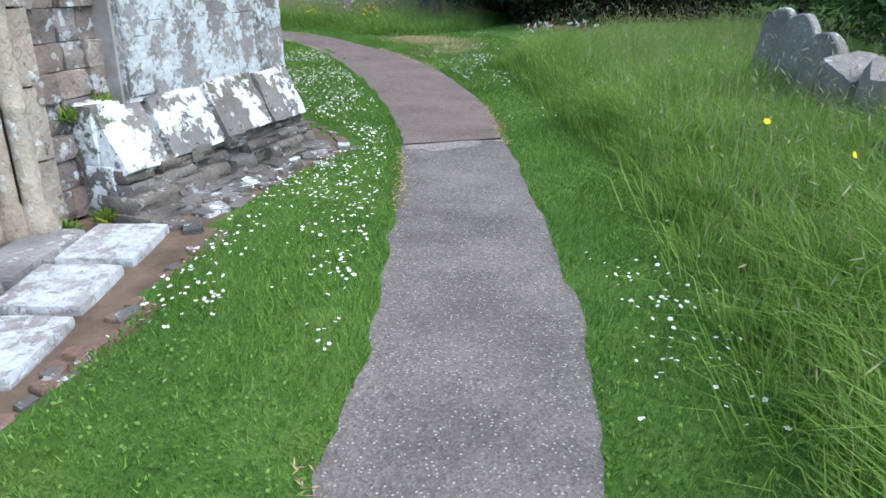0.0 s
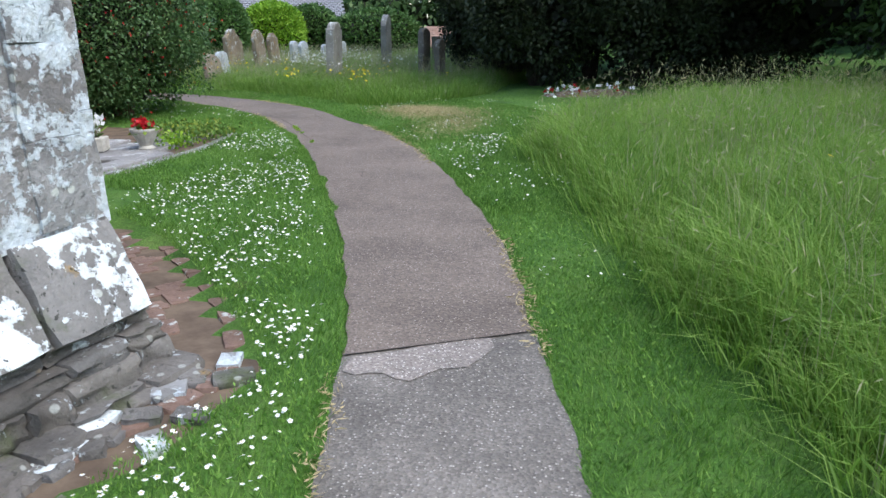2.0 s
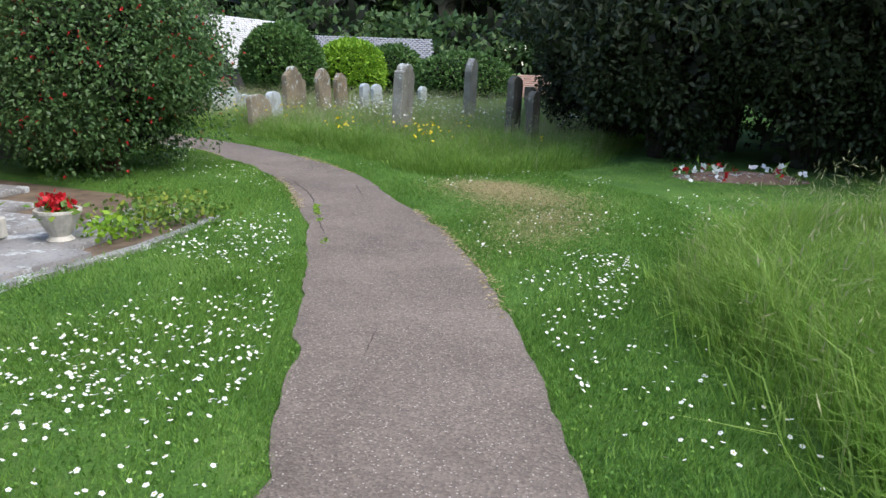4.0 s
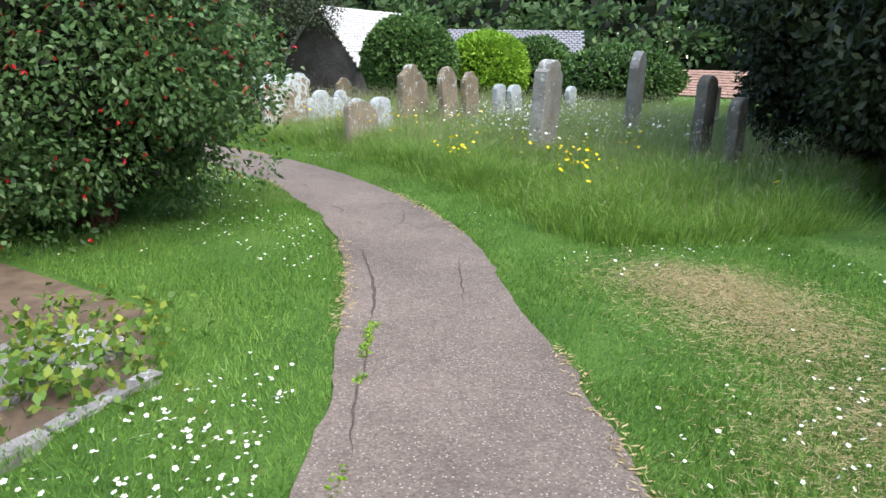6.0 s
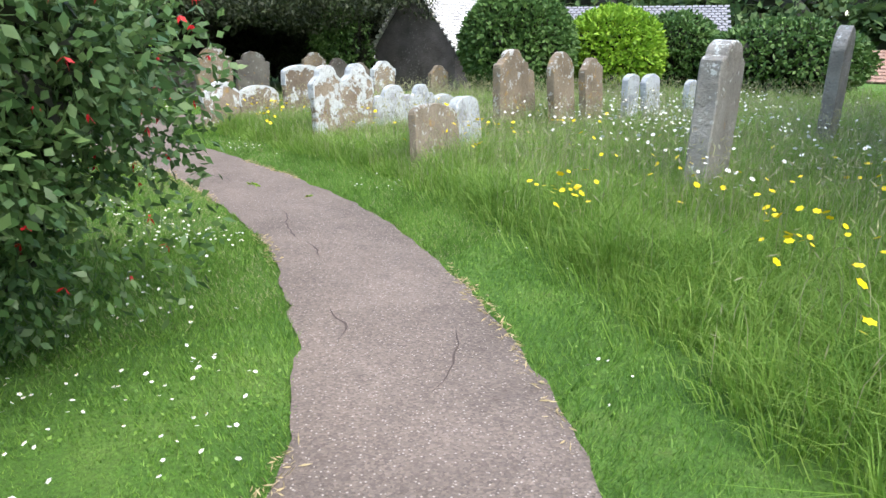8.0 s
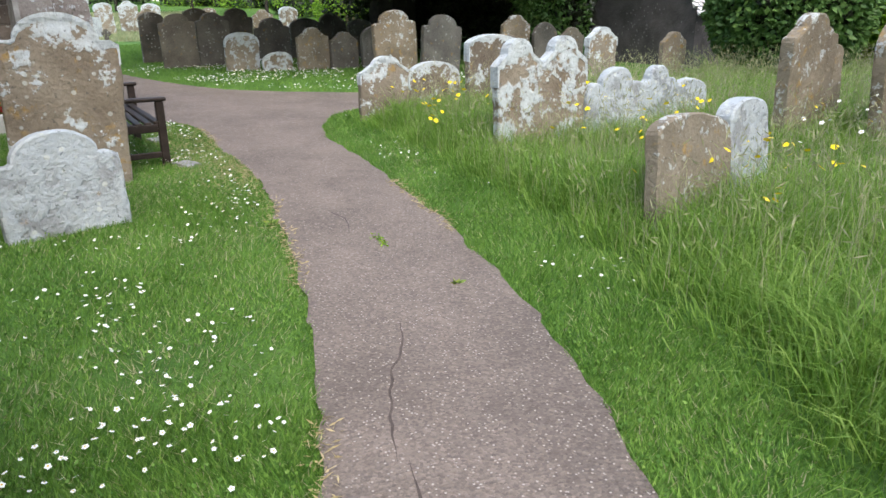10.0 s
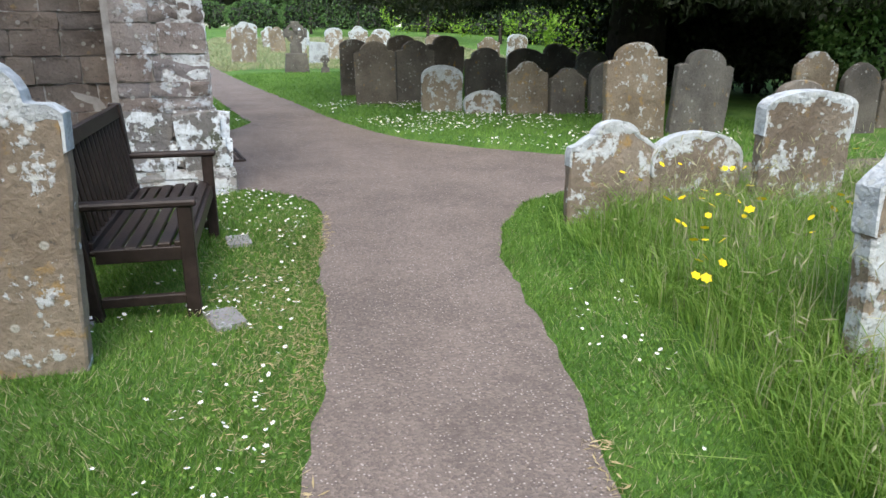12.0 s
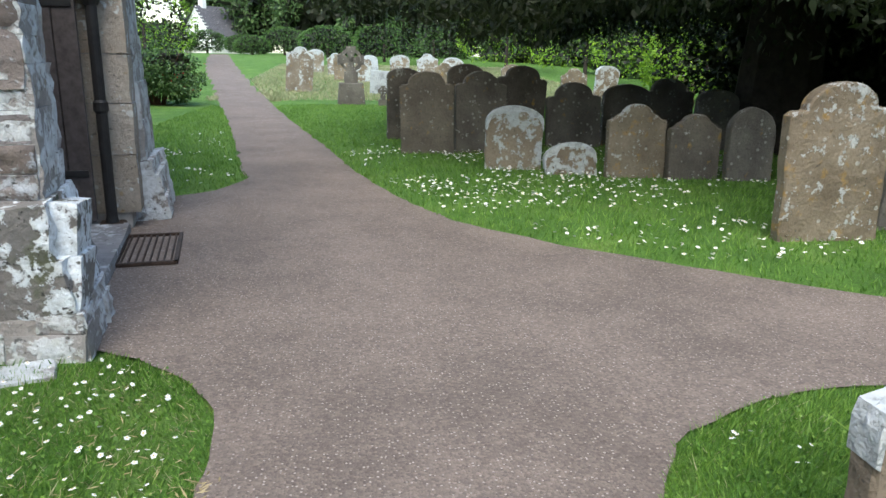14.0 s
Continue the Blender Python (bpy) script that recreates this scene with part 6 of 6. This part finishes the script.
# thin yellowed turf beside the bench
q = RNG.normal((-14.0, 16.95), (1.1, 0.32), (7000, 2))
q = q[is_lawn(q)]
p = on_turf(q) + np.array((0, 0, 0.03))
st = leaf_soup("dry_grass", p, 0.04, 0.004, M_STRAW, 0.0, np.column_stack([RNG.normal(size=(len(p), 2)), RNG.normal(0, 0.35, len(p))]), 0.05)
tagged(new("dry_grass", st), "thin yellowed grass on the trodden lawn by the bench", "grass", kind="stuff")


def disc_flowers(name, p, radius, petals, material, eye, label, cat, tilt=0.35):
    """Flat flower heads: a ring of petals round an eye, one mesh."""
    n = len(p)
    nz = np.column_stack([RNG.normal(0, tilt, (n, 2)), np.ones(n)])
    nz /= np.linalg.norm(nz, axis=1)[:, None]
    ux = np.cross(nz, RNG.normal(size=(n, 3)))
    ux /= np.linalg.norm(ux, axis=1)[:, None]
    uy = np.cross(nz, ux)
    r = radius[:, None]
    ring = [p + nz * r * 0.1 + (ux * math.cos(2 * math.pi * k / petals) + uy * math.sin(2 * math.pi * k / petals)) * r * (1.0 if k % 2 else 0.72) for k in range(petals)]
    v = np.stack(ring, 1).reshape(-1, 3)
    o = tagged(new(name, soup(name, v, np.arange(petals * n), np.full(n, petals), material)), label, cat, kind="stuff")
    if eye is not None:
        ring = [p + nz * (r * 0.1 + 0.002) + (ux * math.cos(2 * math.pi * k / 5) + uy * math.sin(2 * math.pi * k / 5)) * r * 0.28 for k in range(5)]
        e = new("eyes", soup("eyes", np.stack(ring, 1).reshape(-1, 3), np.arange(5 * n), np.full(n, 5), eye))
        e.parent = o
    return o


def drifts(n, lo, hi, seed, level, keep=is_lawn):
    q = scatter(n, lo, hi, keep)
    return q[noisy(q, 0.8, seed) + 0.5 * noisy(q, 3.0, seed + 1) > level + RNG.normal(0, 0.35, len(q))]


# daisies in the lawn
d = [drifts(3600, (-2.6, 0.8), (-0.7, 6.3), 21, 0.4), drifts(5200, (-5.6, 6.3), (-2.0, 12.0), 22, -0.1), drifts(2200, (-4.2, 6.0), (-1.9, 9.0), 34, -0.3), drifts(900, (-7.8, 10.8), (-4.2, 14.6), 23, 0.4), drifts(700, (-9.2, 13.2), (-6.0, 15.6), 24, 0.3), drifts(1300, (-0.6, 1.2), (1.0, 7.0), 25, 0.5),
     drifts(900, (-2.2, 7.0), (0.4, 12.0), 26, 0.5), drifts(1500, (-5.0, 11.5), (-1.0, 16.2), 27, 0.25), drifts(2600, (-14.5, 14.2), (-9.3, 17.1), 28, 0.25), drifts(700, (-17.2, 15.6), (-14.0, 17.1), 29, 0.2), drifts(700, (-12.0, 16.5), (-6.5, 18.5), 30, 0.6),
     drifts(500, (-16.6, 18.1), (-12.0, 19.4), 31, 0.4), drifts(4200, (-25, 17.2), (-18.5, 23), 32, 0.1), drifts(500, (-29, 15), (-21.3, 16.6), 33, 0.2)]
d = np.vstack(d)
d = d[D_PAVED(d) > 0.12]
p = on_turf(d) + np.column_stack([np.zeros((len(d), 2)), RNG.uniform(0.035, 0.06, len(d))])
disc_flowers("daisies", p, RNG.uniform(0.0075, 0.0135, len(p)) * np.where(p[:, 0] < -18, 1.7, 1.0), 10, M_PETAL, M_YOLK, "white daisies scattered over the mown lawn", "flowers")
# yellow flowers on stalks in the uncut grass
y1 = [drifts(420, (-15.5, 18.6), (-9.5, 21.5), 41, 0.2, is_rough), drifts(60, (-9.0, 16.8), (-5.0, 21.0), 42, 0.6, is_rough), drifts(60, (0.3, 3.0), (2.2, 9.0), 43, 0.5, is_rough)]
y1 += [RNG.normal(c, w, (k, 2)) for c, w, k in (((-7.62, 17.25), 0.13, 20), ((-7.28, 16.6), 0.1, 5), ((-6.08, 17.04), 0.07, 9), ((-5.78, 17.08), 0.07, 5), ((-6.35, 17.64), 0.08, 5), ((-5.82, 16.69), 0.08, 4), ((-5.40, 15.95), 0.05, 5), ((-6.03, 17.35), 0.06, 3), ((-5.61, 17.23), 0.06, 3), ((-7.27, 18.74), 0.1, 6), ((-6.09, 19.09), 0.08, 7), ((-6.5, 18.11), 0.12, 4), ((-3.94, 16.15), 0.05, 2),
                                                ((-13.2, 18.66), 0.06, 5), ((-13.92, 19.38), 0.15, 5), ((-13.48, 18.77), 0.08, 4))]
y1 = np.vstack(y1)
h = RNG.uniform(0.3, 0.52, len(y1))
blades("flower_stalks", on_turf(y1), h, np.full(len(y1), 0.004), np.full(len(y1), 0.02), M_LONG, "thin green flower stalks")
disc_flowers("yellow_flowers", on_turf(y1) + np.column_stack([np.zeros((len(y1), 2)), h]), RNG.uniform(0.018, 0.032, len(y1)), 12, M_YELLOW, None, "yellow hawkbit flowers above the long grass", "flowers", 0.5)
# white ox-eye flowers farther out
w1 = np.vstack([drifts(1500, (-11.0, 18.6), (-4.0, 27.0), 51, 0.45, is_rough), RNG.normal((-8.9, 21.3), (0.6, 1.0), (260, 2)), RNG.normal((-6.64, 17.62), (0.12, 0.12), (14, 2))])
h = RNG.uniform(0.42, 0.62, len(w1))
disc_flowers("white_flowers", on_turf(w1) + np.column_stack([np.zeros((len(w1), 2)), h]), RNG.uniform(0.012, 0.023, len(w1)), 10, M_PETAL, M_YOLK, "white ox-eye flowers above the long grass", "flowers", 0.6)

# green tufts in the joints of the church wall
for x, y, z in WALL_TUFTS:
    a_ = RNG.uniform(0, 2 * np.pi, 70)
    out_ = np.column_stack([np.cos(a_), np.sin(a_), np.full(70, 1.0)])
    tagged(new("wall_plant", leaf_soup("wall_plant", np.array((x, y, z)) + RNG.normal(0, 0.02, (70, 3)) * np.array((1, 1, 0.3)), 0.09, 0.016, M_PLANT, 0.0, out_, 0.3)), "small green tuft rooted in a stone joint", "plant", "wall plants")

# pots and plants on the ledger slabs
def block_vase(x, y, turn, label):
    ob = tagged(new("grave_vase"), label, "vase", "grave vases")
    ob.matrix_world = pose(x, y, 0.085, 0, 0, turn)
    part("block", box(bmesh.new(), (-0.13, -0.11, 0), (0.13, 0.11, 0.16), 0.012), M_POT, ob)
    part("rim", lathe(bmesh.new(), [(0.06, 0.158), (0.06, 0.172), (0.045, 0.172), (0.045, 0.161)], 14), M_IRON, ob)
    return ob


v1 = block_vase(-6.62, 10.2, 20, "square stone grave vase holding white lilies")
g_ = RNG.normal(0, 0.03, (26, 3)) + np.array((0, 0, 0.2))
under("leaves", leaf_soup("leaves", g_, 0.16, 0.03, M_PLANT, -1.2), v1)
under("lilies", leaf_soup("lilies", RNG.normal(0, 0.05, (36, 3)) + np.array((0, 0, 0.33)), 0.09, 0.05, M_PETAL, -0.4), v1, None, "white lily blooms")
block_vase(-6.95, 9.15, 15, "empty square stone grave vase")
block_vase(-8.3, 10.9, 10, "empty square stone grave vase")
urn = tagged(new("flower_urn"), "low round stone urn planted with red flowers", "planter")
urn.matrix_world = pose(-6.12, 10.45, 0.075)
part("bowl", lathe(bmesh.new(), [(0.09, 0), (0.10, 0.02), (0.07, 0.05), (0.11, 0.12), (0.15, 0.2), (0.165, 0.23), (0.165, 0.25), (0.14, 0.25), (0.12, 0.2)], 20), M_POT, urn)
under("flowers", leaf_soup("flowers", RNG.normal(0, 1, (160, 3)) * np.array((0.055, 0.055, 0.025)) + np.array((0, 0, 0.30)), 0.045, 0.04, M_RED, -0.5), urn, None, "bright red flower heads")
under("leaves", leaf_soup("leaves", RNG.normal(0, 1, (90, 3)) * np.array((0.07, 0.07, 0.02)) + np.array((0, 0, 0.25)), 0.08, 0.05, M_PLANT), urn)
for x, y, n, s, lb, mt in ((-5.95, 10.75, 90, 0.1, "yellow-green potted foliage on the slabs", M_LIME), (-6.05, 11.1, 160, 0.2, "low strawberry-like leaves at the edge of the plot", M_PLANT), (-5.9, 11.5, 160, 0.2, "low strap leaves and strawberry-like leaves at the plot edge", M_PLANT), (-6.35, 11.75, 200, 0.25, "low leafy plants at the edge of the plot", M_PLANT)):
    pts = RNG.normal(0, 1, (n, 3)) * np.array((s, s, 0.04)) + np.array((x, y, 0.14))
    tagged(new("bed_plant", leaf_soup("bed_plant", np.vstack([pts, pts + RNG.normal(0, 0.04, pts.shape)]), 0.055, 0.042, mt, -0.2)), lb, "plant", kind="stuff")
# broad dock leaves by the low wall and plantains in the lawn
for x, y, s in ((1.35, 5.9, 0.2), (1.2, 5.0, 0.2), (0.42, 4.0, 0.12), (0.35, 4.9, 0.1), (-11.95, 16.55, 0.07), (-10.35, 17.05, 0.05), (0.6, 2.6, 0.12)):
    a = np.arange(9) * 0.7
    out = np.column_stack([np.cos(a), np.sin(a), np.full(9, 0.55)])
    pts = np.repeat(np.array([[x, y, 0.03 if x > -3 else 0.01]]), 9, 0)
    tagged(new("dock_plant", leaf_soup("dock_plant", pts, s, s * 0.45, M_PLANT, 0.0, out, 0.08)), "low rosette of broad green leaves", "plant", "leaf rosettes")

# grave with cut flowers under the dark trees
mound = tagged(new("grave_mound"), "low earth grave mound strewn with cut flowers", "grave")
mound.matrix_world = pose(-1.35, 16.75, 0.06, 0, 0, 20)
bm = bmesh.new()
bmesh.ops.create_icosphere(bm, subdivisions=3, radius=1.0)
for v in bm.verts:
    v.co = Vector((v.co.x * 0.95, v.co.y * 0.4, max(v.co.z, -0.2) * 0.16)) * (1 + 0.1 * noise.noise(v.co * 3))
part("earth", bm, M_BRICK, mound)
pts = RNG.uniform((-0.8, -0.3, 0.1), (0.8, 0.3, 0.24), (60, 3))
under("red_flowers", leaf_soup("red_flowers", np.repeat(pts[:14], 4, 0), 0.07, 0.06, M_RED, -0.5), mound)
under("white_flowers", leaf_soup("white_flowers", np.repeat(pts[14:34], 4, 0), 0.08, 0.06, M_PETAL, -0.5), mound)
under("foliage", leaf_soup("foliage", pts[34:], 0.16, 0.04, M_PLANT, -0.3), mound)
